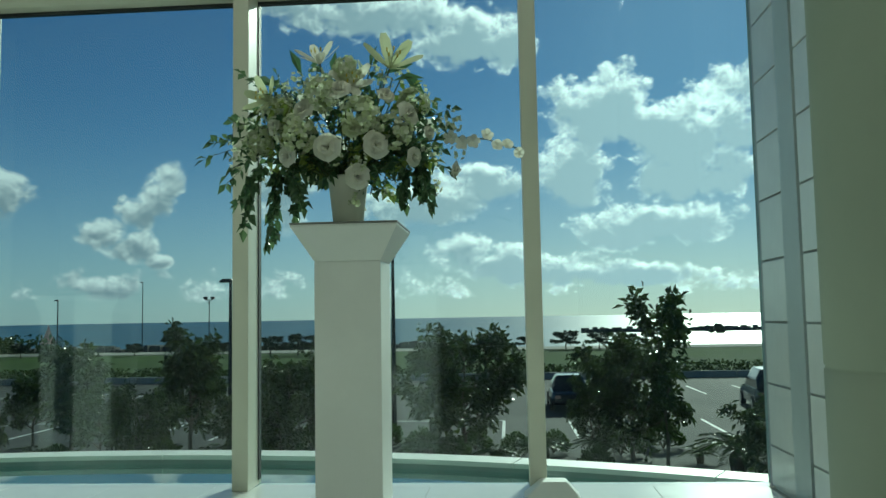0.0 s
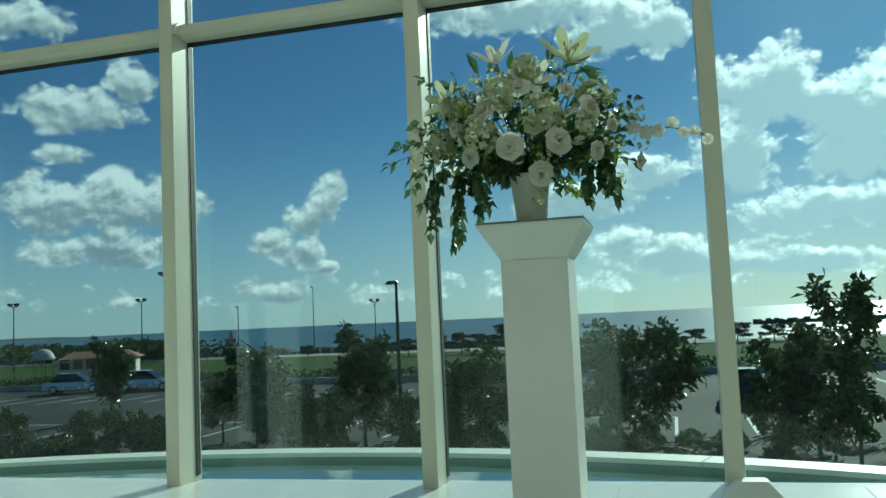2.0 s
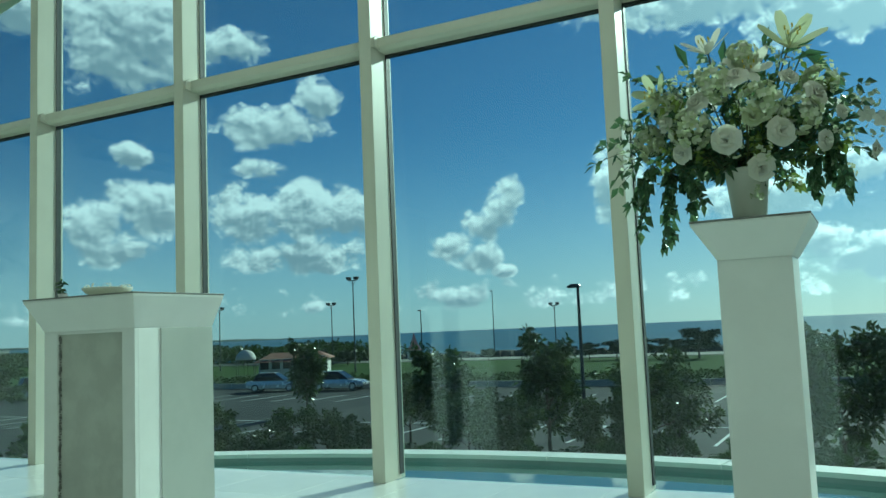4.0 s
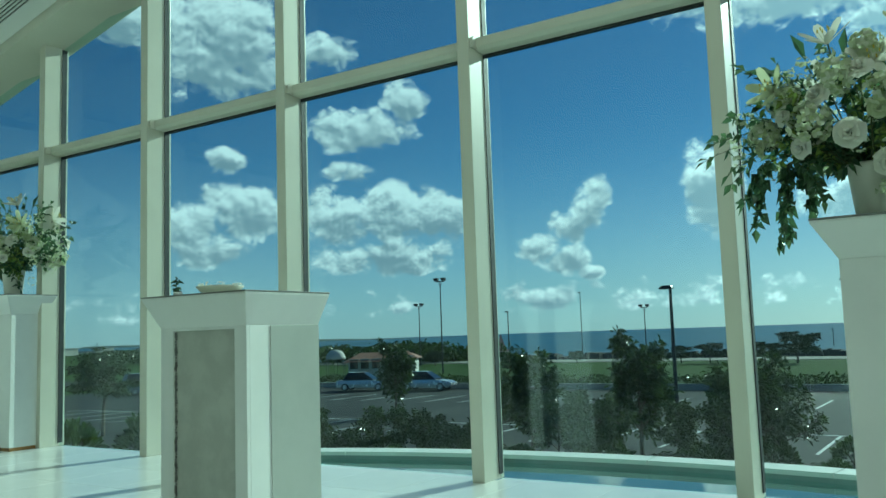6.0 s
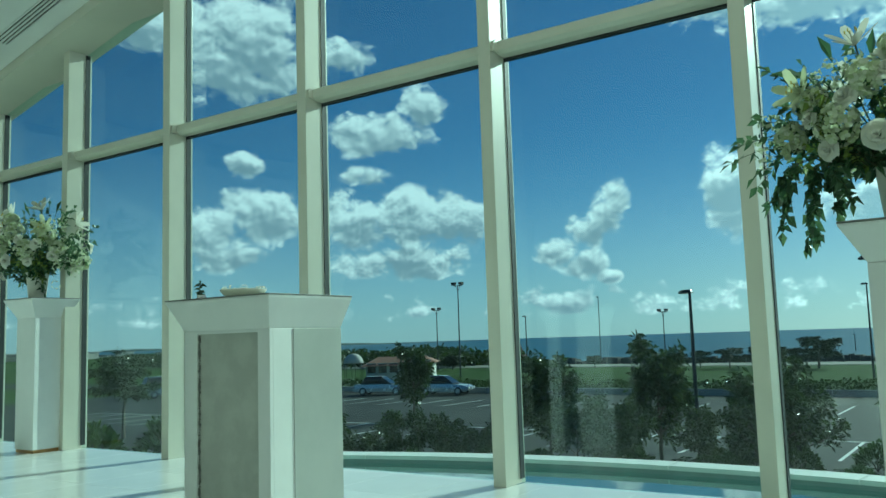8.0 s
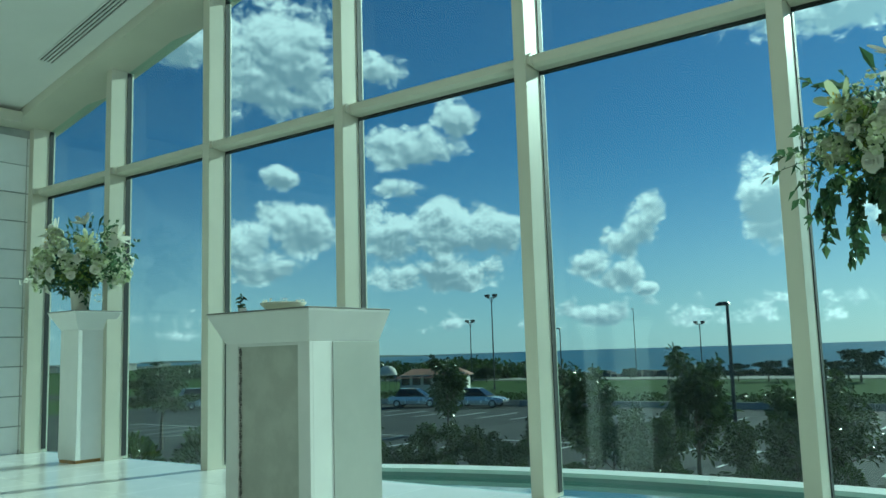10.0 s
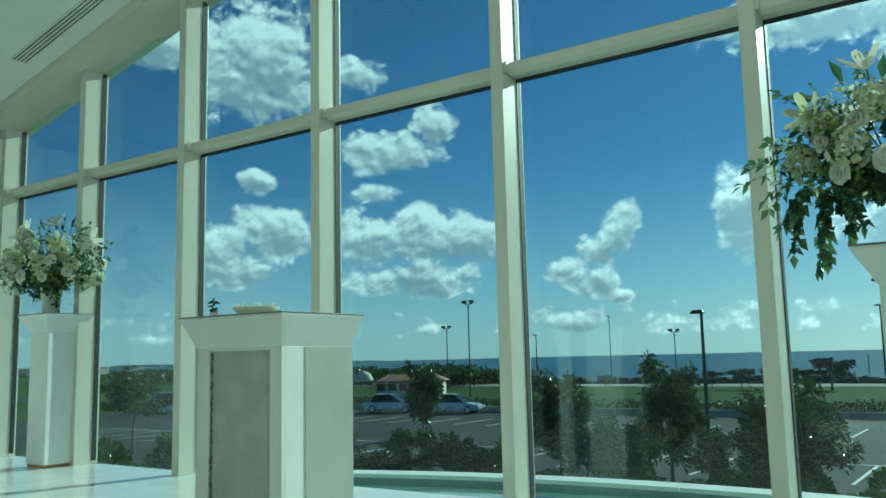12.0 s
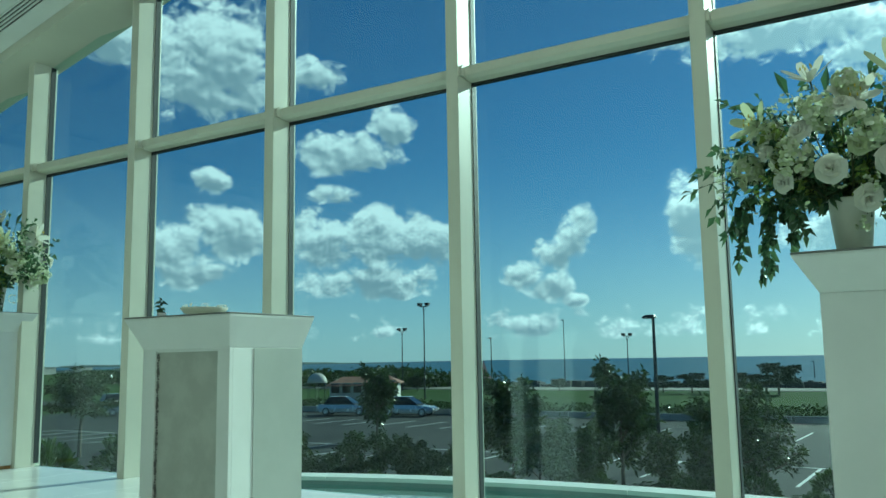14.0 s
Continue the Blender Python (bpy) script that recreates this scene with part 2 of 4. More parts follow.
M_ASPHALT = material("grey_asphalt", (0.046, 0.049, 0.050), 0.85, 0.0, 0.14, 0.25, 14, 0.3, spec=0.15)
M_PAINT = material("white_road_paint", (0.72, 0.72, 0.70), 0.7, 0.0, 0.12, 3, 20, 0.05)
M_GRASS = material("mown_lawn", (0.047, 0.090, 0.018), 0.95, 0.0, 0.2, 0.12, 3.0, 0.5, second=(0.028, 0.056, 0.014), spec=0.05)
M_KERB = material("pale_concrete_kerb", (0.34, 0.34, 0.32), 0.8, 0.0, 0.1, 1, 25, 0.1)
M_SAND = material("shore_sand_and_rock", (0.26, 0.25, 0.21), 0.95, 0.0, 0.3, 0.1, 2.0, 0.5)
M_ROCK = material("dark_breakwater_rock", (0.10, 0.10, 0.095), 0.9, 0.0, 0.3, 0.8, 4.0, 0.6)
M_BARK = material("grey_brown_bark", (0.16, 0.13, 0.10), 0.9, 0.0, 0.2, 6, 40, 0.5)
M_POST = material("dark_grey_painted_steel", (0.045, 0.05, 0.055), 0.45, 0.3, 0.1, 3, 40, 0.02)
M_LENS = material("frosted_lamp_glass", (0.6, 0.62, 0.6), 0.3)
M_CARDARK = material("dark_blue_grey_car_paint", (0.035, 0.045, 0.055), 0.22, 0.3, 0.05, 1, 60, 0.0, coat=0.8)
M_CARSILVER = material("silver_car_paint", (0.55, 0.56, 0.56), 0.25, 0.5, 0.04, 1, 60, 0.0, coat=0.8)
M_CARGLASS = material("dark_car_glass", (0.02, 0.025, 0.03), 0.05, 0.0, 0.02, 1, 10, 0.0)
M_TYRE = material("black_rubber", (0.02, 0.02, 0.02), 0.8)
M_ROOF = material("terracotta_roof_tile", (0.30, 0.14, 0.09), 0.8, 0.0, 0.2, 1.5, 10, 0.3)
M_HOUSE = material("pale_rendered_wall", (0.55, 0.53, 0.48), 0.8, 0.0, 0.1, 0.8, 12, 0.1)
M_PINK = material("faded_pink_canvas", (0.55, 0.25, 0.24), 0.8, 0.0, 0.1, 1, 20, 0.1)
M_HILL = material("far_wooded_coast", (0.10, 0.15, 0.13), 0.95, 0.0, 0.25, 0.02, 0.3, 0.0)
M_LEAF_TREE = leaf_material("glossy_dark_tree_leaves", (0.014, 0.034, 0.009), (0.10, 0.15, 0.035), 0.30, 0.26, 0.45)
M_LEAF_PINE = leaf_material("dark_pine_foliage", (0.018, 0.035, 0.018), (0.04, 0.06, 0.028), 0.6, 0.1)
M_LEAF_BUSH = leaf_material("bright_shrub_leaves", (0.03, 0.075, 0.016), (0.12, 0.20, 0.045), 0.35, 0.30)
M_LEAF_IVY = leaf_material("artificial_ivy_leaves", (0.035, 0.10, 0.050), (0.18, 0.28, 0.12), 0.40, 0.36)
M_LEAF_LIME = leaf_material("yellow_green_leaves", (0.20, 0.30, 0.05), (0.34, 0.42, 0.12), 0.45, 0.25)
M_STEM = material("green_brown_stem", (0.09, 0.11, 0.045), 0.7, 0.0, 0.15, 20, 80, 0.1)
M_PETAL = leaf_material("ivory_silk_petals", (0.80, 0.79, 0.67), (0.85, 0.85, 0.78), 0.6, 0.40, 0.2)
M_PETAL_GREEN = leaf_material("pale_green_silk_petals", (0.58, 0.64, 0.38), (0.74, 0.77, 0.55), 0.6, 0.40, 0.2)
M_PETAL_SMALL = leaf_material("cream_and_green_small_petals", (0.54, 0.62, 0.34), (0.84, 0.84, 0.74), 0.6, 0.42, 0.2)
M_POLLEN = material("yellow_flower_centre", (0.62, 0.50, 0.08), 0.8)
M_VASE = material("cream_ceramic_vase", (0.72, 0.71, 0.62), 0.4, 0.0, 0.05, 6, 60, 0.03)
M_SEA = water_material("blue_sea", (0.012, 0.075, 0.125), 0.35, 0.4, 0.40, (1, 0.45, 1), 6.0, 0.22)
M_POOLWATER = glass_material("clear_pool_water", (0.62, 0.86, 0.86), 1.0)


# ---- building helpers ----
def link_mesh(name, bm, mat, smooth=False):
    me = bpy.data.meshes.new(name)
    bm.to_mesh(me)
    bm.free()
    for m in mat if isinstance(mat, (list, tuple)) else (mat,):
        me.materials.append(m)
    if smooth:
        for p in me.polygons:
            p.use_smooth = True
    return new(name, me)


def part(name, bm, mat, parent=None, label="", smooth=False):
    """One mesh object, under a thing or a part."""
    ob = link_mesh(name, bm, mat, smooth)
    if parent is not None:
        ob.parent = parent
    if label:
        ob["label"] = label
    return ob


def box(x0, x1, y0, y1, z0, z1, bevel=0.0, bm=None):
    bm = bm or bmesh.new()
    vs = [bm.verts.new((x, y, z)) for z in (z0, z1) for y in (y0, y1) for x in (x0, x1)]
    fs = [bm.faces.new([vs[i] for i in q]) for q in ((0, 2, 3, 1), (4, 5, 7, 6), (0, 1, 5, 4), (2, 6, 7, 3), (0, 4, 6, 2), (1, 3, 7, 5))]
    if bevel:
        bmesh.ops.bevel(bm, geom=list({e for f in fs for e in f.edges}), offset=bevel, segments=2, affect="EDGES", profile=0.6)
    return bm


def frustum(rings, bevel=0.0, bm=None):
    """Rectangular rings (x0, x1, y0, y1, z) joined from below upwards."""
    bm = bm or bmesh.new()
    loops = [[bm.verts.new(c) for c in ((x0, y0, z), (x1, y0, z), (x1, y1, z), (x0, y1, z))] for x0, x1, y0, y1, z in rings]
    bm.faces.new(loops[0][::-1])
    bm.faces.new(loops[-1])
    for a, b in zip(loops, loops[1:]):
        for i in range(4):
            j = (i + 1) % 4
            bm.faces.new((a[i], a[j], b[j], b[i]))
    if bevel:
        bmesh.ops.bevel(bm, geom=bm.edges[:], offset=bevel, segments=2, affect="EDGES")
    return bm


def lathe(profile, n=24, bm=None, centre=(0, 0)):
    """Turned shape from (radius, z) pairs."""
    bm = bm or bmesh.new()
    loops = [[bm.verts.new((centre[0] + r * math.cos(2 * math.pi * i / n), centre[1] + r * math.sin(2 * math.pi * i / n), z)) for i in range(n)] for r, z in profile]
    for a, b in zip(loops, loops[1:]):
        for i in range(n):
            j = (i + 1) % n
            bm.faces.new((a[i], a[j], b[j], b[i]))
    bm.faces.new(loops[0][::-1])
    bm.faces.new(loops[-1])
    return bm


def tube(bm, points, radii, n=6):
    """A tapered tube along points."""
    loops = []
    for i, p in enumerate(points):
        a, b = points[max(0, i - 1)], points[min(len(points) - 1, i + 1)]
        d = (Vector(b) - Vector(a)).normalized()
        side = d.orthogonal().normalized()
        up = d.cross(side)
        loops.append([bm.verts.new(Vector(p) + radii[i] * (math.cos(2 * math.pi * k / n) * side + math.sin(2 * math.pi * k / n) * up)) for k in range(n)])
    for a, b in zip(loops, loops[1:]):
        s = min(range(n), key=lambda q: (a[0].co - b[q].co).length)
        for k in range(n):
            bm.faces.new((a[k], a[(k + 1) % n], b[(k + 1 + s) % n], b[(k + s) % n]))
    bm.faces.new(loops[0][::-1])
    bm.faces.new(loops[-1])
    return bm


def leaf(bm, at, way, length, width, droop=0.2, rng=random, mat=0):
    """A pointed leaf folded along its rib."""
    way = Vector(way).normalized()
    side = way.cross(Vector((rng.uniform(-1, 1), rng.uniform(-1, 1), rng.uniform(0.1, 1)))).normalized()
    nrm = side.cross(way)
    at = Vector(at)
    mid = at + way * length * 0.5 + nrm * length * 0.06
    tip = at + way * length - Vector((0, 0, droop * length))
    a, t = bm.verts.new(at), bm.verts.new(tip)
    m = bm.verts.new(mid - nrm * width * 0.25)
    l, r = bm.verts.new(mid + side * width * 0.5), bm.verts.new(mid - side * width * 0.5)
    for q in ((a, m, l), (m, t, l), (a, r, m), (r, t, m)):
        f = bm.faces.new(q)
        f.material_index = mat


def thing(name, at, label, category, group="", kind=""):
    ob = new(name)
    ob.location = at
    return tagged(ob, label, category, group, kind)


# ---- the room ----
WALL_W, WALL_E, BACK = -9.17, 1.67, -8.0
MULLIONS = (-9.09, -7.58, -6.03, -4.41, -2.765, -1.147, 0.462)
TRANSOM = (2.79, 2.885)
APEX_X = -3.7


def roof_z(x):
    """Height of the sloping ceiling over x."""
    return 3.70 + 0.225 * (x + 8.68)


def slope_slab(x0, x1, y0, y1, lift, thick, bm=None):
    bm = bm or bmesh.new()
    vs = [bm.verts.new((x, y, roof_z(x) + lift + dz)) for dz in (0, thick) for y in (y0, y1) for x in (x0, x1)]
    for q in ((0, 2, 3, 1), (4, 5, 7, 6), (0, 1, 5, 4), (2, 6, 7, 3), (0, 4, 6, 2), (1, 3, 7, 5)):
        bm.faces.new([vs[i] for i in q])
    return bm


floor = tagged(part("floor", box(WALL_W, WALL_E, 1.2, FLOOR_END, -0.5, -0.012), M_JOINT), "raised chapel floor of polished white marble slabs", "floor", kind="structure")
nave = tagged(part("floor_nave", box(WALL_W - 0.2, WALL_E + 0.2, BACK - 0.2, 1.2, -0.7, -0.5), M_FLOOR), "lower chapel floor of polished white marble", "floor", kind="structure")
tagged(part("floor_step", box(WALL_W, WALL_E, 0.9, 1.2, -0.5, -0.25, 0.006), M_FLOOR), "white marble step up to the raised floor", "step", kind="structure")

tagged(part("wall_west", box(WALL_W - 0.25, WALL_W - 0.014, BACK - 0.2, GLASS_Y + 0.1, -0.7, 6.6), M_JOINT), "chapel side wall clad in white glazed tiles", "wall", kind="structure")
# added opening, out of view, high in the east wall for a fill lamp
EAST0, EAST1 = -0.9, 1.85
EASTZ = (4.5, 5.75)
east = tagged(part("wall_east", box(WALL_E + 0.014, WALL_E + 0.25, EAST1, GLASS_Y + 0.1, -0.7, 6.6), M_JOINT), "chapel side wall clad in white glazed tiles", "wall", kind="structure")
part("wall_pier", box(WALL_E + 0.014, WALL_E + 0.25, BACK - 0.2, EAST0, -0.7, 6.6), M_WALL, east)
part("wall_apron", box(WALL_E + 0.014, WALL_E + 0.25, EAST0, EAST1, -0.7, EASTZ[0]), M_WALL, east)
part("wall_lintel", box(WALL_E + 0.014, WALL_E + 0.25, EAST0, EAST1, EASTZ[1], 6.6), M_WALL, east)
# invented window that fills the added opening; never in view
added_window = thing("window_2", (0, 0, 0), "unseen high side window added for fill light, with cream aluminium mullions", "window", kind="structure")
bay = (EAST1 - EAST0 - 0.1) / 2
for i in range(3):
    y = EAST0 + 0.05 + i * bay
    part("mullion", box(WALL_E + 0.05, WALL_E + 0.20, y - 0.045, y + 0.045, *EASTZ, 0.003), M_FRAME, added_window)
    if i < 2:
        part("pane", box(WALL_E + 0.12, WALL_E + 0.128, y + 0.046, y - 0.046 + bay, *EASTZ), M_PANE, added_window)
# fill lamp added to brighten the dark interior
fill_lamp = new("side_window_daylight", bpy.data.lights.new("side_window_daylight", "AREA"))
fill_lamp.data.shape, fill_lamp.data.size, fill_lamp.data.size_y, fill_lamp.data.energy, fill_lamp.data.color = "RECTANGLE", EAST1 - EAST0, EASTZ[1] - EASTZ[0], 56, (1.0, 1.0, 0.84)
fill_lamp.matrix_world = look((WALL_E + 0.04, (EAST0 + EAST1) / 2, 5.12), (-5, (EAST0 + EAST1) / 2, 5.12))
tagged(part("wall_south", box(WALL_W, WALL_E, BACK - 0.2, BACK, -0.5, 6.6), M_WALL), "plain white plaster end wall of the chapel", "wall", kind="structure")
ceiling_bm = slope_slab(WALL_W - 0.25, APEX_X, BACK - 0.2, 3.84, 0.04, 0.25)
slope_slab(APEX_X, WALL_E + 0.25, BACK - 0.2, 3.84, 0.04, 0.25, ceiling_bm)
tagged(part("ceiling", ceiling_bm, M_CEIL), "white plaster ceiling that slopes upwards along the window wall", "ceiling", kind="structure")
beam_bm = slope_slab(WALL_W - 0.25, APEX_X, 3.845, GLASS_Y + 0.12, -0.06, 0.35)
slope_slab(APEX_X, WALL_E + 0.25, 3.845, GLASS_Y + 0.12, -0.06, 0.35, beam_bm)
tagged(part("trim_ceiling_beam", beam_bm, M_FRAME), "cream sloping beam over the window wall", "beam", kind="structure")
tagged(part("trim_wall_beam", frustum([(WALL_W, WALL_W + 0.28, BACK, 3.84, 3.52), (WALL_W, WALL_W + 0.28, BACK, 3.84, 3.64)]), M_FRAME), "cream beam along the top of the tiled wall", "beam", kind="structure")

# round column beside the tiled wall
column = thing("column", (1.80, 2.42, 0), "round sage-cream plaster column by the tiled wall", "column", kind="structure")
part("shaft", lathe([(0.46, 0.0), (0.46, 0.72), (0.455, 0.725), (0.455, 0.735), (0.46, 0.74), (0.46, 5.2)], 48), M_COLUMN, column, smooth=True)

# window wall
window = thing("window_1", (0, 0, 0), "tall glazed wall with cream aluminium mullions and a transom", "window", kind="structure")
edges = (*MULLIONS, WALL_E)
for x in MULLIONS:
    m = part("mullion", box(x - 0.09, x, 4.07, GLASS_Y + 0.05, 0.0, roof_z(x) - 0.062, 0.004), M_FRAME, window)
    part("gasket", box(x, x + 0.006, GLASS_Y - 0.02, GLASS_Y + 0.03, 0.03, roof_z(x) - 0.07), M_GASKET, m)
    part("transom_bracket", frustum([(x, x + 0.022, 4.085, 4.165, TRANSOM[0] + 0.006), (x, x + 0.022, 4.085, 4.165, TRANSOM[1] - 0.03), (x, x + 0.022, 4.125, 4.165, TRANSOM[1] - 0.004)], 0.002), M_FRAME, m)
for x0, x1 in zip(edges, edges[1:]):
    a, b = x0 + 0.0, x1 - (0.09 if x1 != WALL_E else 0.0)
    part("transom", frustum([(a + 0.001, b - 0.001, 4.17, GLASS_Y + 0.05, TRANSOM[0]), (a + 0.001, b - 0.001, 4.13, GLASS_Y + 0.05, TRANSOM[0] + 0.02),
                             (a + 0.001, b - 0.001, 4.13, GLASS_Y + 0.05, TRANSOM[1] - 0.02), (a + 0.001, b - 0.001, 4.17, GLASS_Y + 0.05, TRANSOM[1])], 0.003), M_FRAME, window)
    part("gasket", box(a + 0.002, b - 0.002, GLASS_Y - 0.02, GLASS_Y + 0.02, TRANSOM[0] - 0.016, TRANSOM[0] - 0.001), M_GASKET, window)
    part("sill", box(a + 0.001, b - 0.001, FLOOR_END + 0.001, GLASS_Y + 0.05, -0.05, -0.002, 0.002), M_FLOOR, window)
    for z0, z1 in ((-0.001, TRANSOM[0] - 0.002), (TRANSOM[1] + 0.001, min(roof_z(a), roof_z(b)) + 0.1)):
        part("pane", box(a + 0.001, b - 0.001, GLASS_Y, GLASS_Y + 0.008, z0, z1), M_PANE, window)
# flared foot under one mullion
part("mullion_foot", frustum([(0.335, 0.625, 3.86, 4.05, 0.0), (0.43, 0.555, 3.93, 4.05, 0.075)], 0.004), M_WHITE, window)

# ceiling vent
vent = thing("ceiling_vent", (0, 0, 0), "long slotted air vent in the white ceiling", "vent")


def along(x0, x1, y0, y1, dz0, dz1):
    bm = bmesh.new()
    vs = [bm.verts.new((x, y, roof_z(x) + 0.04 + dz)) for dz in (dz0, dz1) for y in (y0, y1) for x in (x0, x1)]
    for q in ((0, 2, 3, 1), (4, 5, 7, 6), (0, 1, 5, 4), (2, 6, 7, 3), (0, 4, 6, 2), (1, 3, 7, 5)):
        bm.faces.new([vs[i] for i in q])
    return bm


part("slot_backing", along(-7.93, -4.6, 3.49, 3.65, -0.004, -0.001), M_DARK, vent, "dark slot behind the slats")
for i in range(5):
    y = 3.487 + i * 0.037
    part("slat", along(-7.93, -4.6, y, y + 0.017, -0.014, -0.004), M_CEIL, vent)


# ---- pedestals and altar ----
def pedestal(name, at, width, neck, height, cap, label, group="", plinth=False):
    """Square pedestal with a flared head; at is the middle of its foot."""
    t = thing(name, at, label, "pedestal", group)
    w2, n2 = width / 2, neck / 2
    z0 = 0.0
    if plinth:
        part("plinth", box(-n2 + 0.01, n2 - 0.01, -n2 + 0.01, n2 - 0.01, 0, 0.03), M_WOOD, t, "amber wooden strip under the pedestal")
        z0 = 0.03
    part("shaft", box(-n2, n2, -n2, n2, z0, height - cap, 0.004), M_WHITE, t)
    part("head", frustum([(-n2 + .001, n2 - .001, -n2 + .001, n2 - .001, height - cap), (-w2, w2, -w2, w2, height - 0.008), (-w2, w2, -w2, w2, height)], 0.002), M_WHITE, t)
    part("top_board", box(-w2 - 0.002, w2 + 0.002, -w2 - 0.002, w2 + 0.002, height, height + 0.008, 0.002), M_TOP, t, "thin dark grey top board")
    return t


PF = (-0.357, 2.975, 0.0)
LP = (-7.79, 3.965, 0.0)
pedestal("pedestal", PF, 0.424, 0.268, 1.295, 0.142, "white square pedestal with a flared head carrying flowers", "flower pedestals")
pedestal("pedestal", LP, 0.49, 0.31, 1.425, 0.175, "white square pedestal on a thin wooden plinth, carrying flowers", "flower pedestals", True)

altar = thing("altar", (0, 0, 0), "white altar table with flared top and recessed grey linen panel", "altar")
AX0, AX1, AY0, AY1, AZ = -3.467, -2.757, 2.08, 2.635, 1.150
d = 0.065
part("body", box(AX0 + d, AX1 - d, AY0 + d + 0.02, AY1 - 0.012, 0.0, AZ - 0.151, 0.003), M_WHITE, altar)
for x0, x1, z0, z1 in ((AX0 + d, AX0 + d + 0.089, 0, 0.999), (AX1 - d - 0.076, AX1 - d, 0, 0.999), (AX0 + d + 0.089, AX1 - d - 0.076, 0.985, 0.999), (AX0 + d + 0.089, AX1 - d - 0.076, 0.0, 0.10)):
    part("frame_board", box(x0, x1, AY0 + d, AY0 + d + 0.02, z0, z1, 0.002), M_WHITE, altar)
part("panel", box(AX0 + d + 0.089, AX1 - d - 0.077, AY0 + d + 0.012, AY0 + d + 0.0195, 0.1, 0.985), M_LINEN, altar, "recessed grey woven linen panel")
# thin grey sheet imitates the shaded rear part of the altar's side
part("side_panel", box(AX1 - d + 0.0005, AX1 - d + 0.0035, AY0 + d + 0.148, AY1 - 0.014, 0.02, AZ - 0.153, 0.001), M_SIDE_SHADE, altar, "grey sheet painted as shade on the side of the altar")
lace_bm = bmesh.new()
rng = random.Random(5)
for i in range(70):
    z = 0.11 + i * 0.0125
    r = rng.uniform(0.003, 0.007)
    x = AX0 + d + 0.097 + rng.uniform(-0.003, 0.003)
    box(x - r, x + r, AY0 + d + 0.006, AY0 + d + 0.0115, z - r, z + r, 0, lace_bm)
part("lace_trim", lace_bm, M_LACE, altar, "dark lace edging down the panel")
part("head", frustum([(AX0 + d, AX1 - d, AY0 + d, AY1 - 0.012, AZ - 0.151), (AX0, AX1, AY0, AY1, AZ - 0.012), (AX0, AX1, AY0, AY1, AZ - 0.004)], 0.002), M_WHITE, altar)
part("top_board", box(AX0 - 0.002, AX1 + 0.002, AY0 - 0.002, AY1 + 0.002, AZ - 0.004, AZ + 0.003, 0.002), M_TOP, altar, "thin grey top board")


# ---- flowers ----
def petal(bm, at, out, up, length, width, curl, mat=0):
    """A cupped petal of six faces."""
    at, out, up = Vector(at), Vector(out).normalized(), Vector(up).normalized()
    side = out.cross(up).normalized()
    rows = []
    for k, (s, wd) in enumerate(((0.0, 0.35), (0.45, 1.0), (0.8, 0.95), (1.0, 0.45))):
        c = at + out * length * s * (1 - 0.25 * curl * s) + up * length * curl * s * (1.1 - 0.5 * s)
        rows.append([bm.verts.new(c - side * width * wd / 2 + up * 0.08 * width * wd), bm.verts.new(c), bm.verts.new(c + side * width * wd / 2 + up * 0.08 * width * wd)])
    for a, b in zip(rows, rows[1:]):
        for i in range(2):
            f = bm.faces.new((a[i], a[i + 1], b[i + 1], b[i]))
            f.material_index = mat
            f.smooth = True


def basis(facing):
    f = Vector(facing).normalized()
    a = f.orthogonal().normalized()
    return f, a, f.cross(a)


def rose(at, facing, size, rng):
    """Cupped petals in rings round a closed bud, the outer ones folded back."""
    bm = bmesh.new()
    f, a, b = basis(facing)
    at = Vector(at)
    for ring, (n, low, wide, tall, fold) in enumerate(((3, 0.03, 0.13, 0.46, -0.05), (4, 0.06, 0.25, 0.44, 0.05), (5, 0.08, 0.40, 0.36, 0.12), (6, 0.10, 0.54, 0.24, 0.16))):
        for i in range(n):
            q0 = 2 * math.pi * (i + 0.43 * ring) / n + rng.uniform(-0.2, 0.2)
            span = 2 * math.pi / n * 0.66
            open_by, drop = rng.uniform(0.88, 1.14), rng.uniform(-0.03, 0.03)
            grid = []
            for v in (0.0, 0.4, 0.75, 1.0):
                row = []
                for u in (-1.0, -0.5, 0.0, 0.5, 1.0):
                    edge = 1 - 0.22 * u * u * v
                    r = size * (low + (wide * open_by - low) * v ** 1.3) * (1 + 0.06 * u * u)
                    h = size * ((tall + drop) * math.sin(v * 1.45) * edge - fold * max(0.0, v - 0.7) * 2.2)
                    q = q0 + u * span * (0.55 + 0.45 * math.sin(math.pi * (0.15 + 0.65 * v)))
                    row.append(bm.verts.new(at + (a * math.cos(q) + b * math.sin(q)) * r + f * h))
                grid.append(row)
            for lo, hi in zip(grid, grid[1:]):
                for k in range(4):
                    bm.faces.new((lo[k], lo[k + 1], hi[k + 1], hi[k])).smooth = True
    return bm


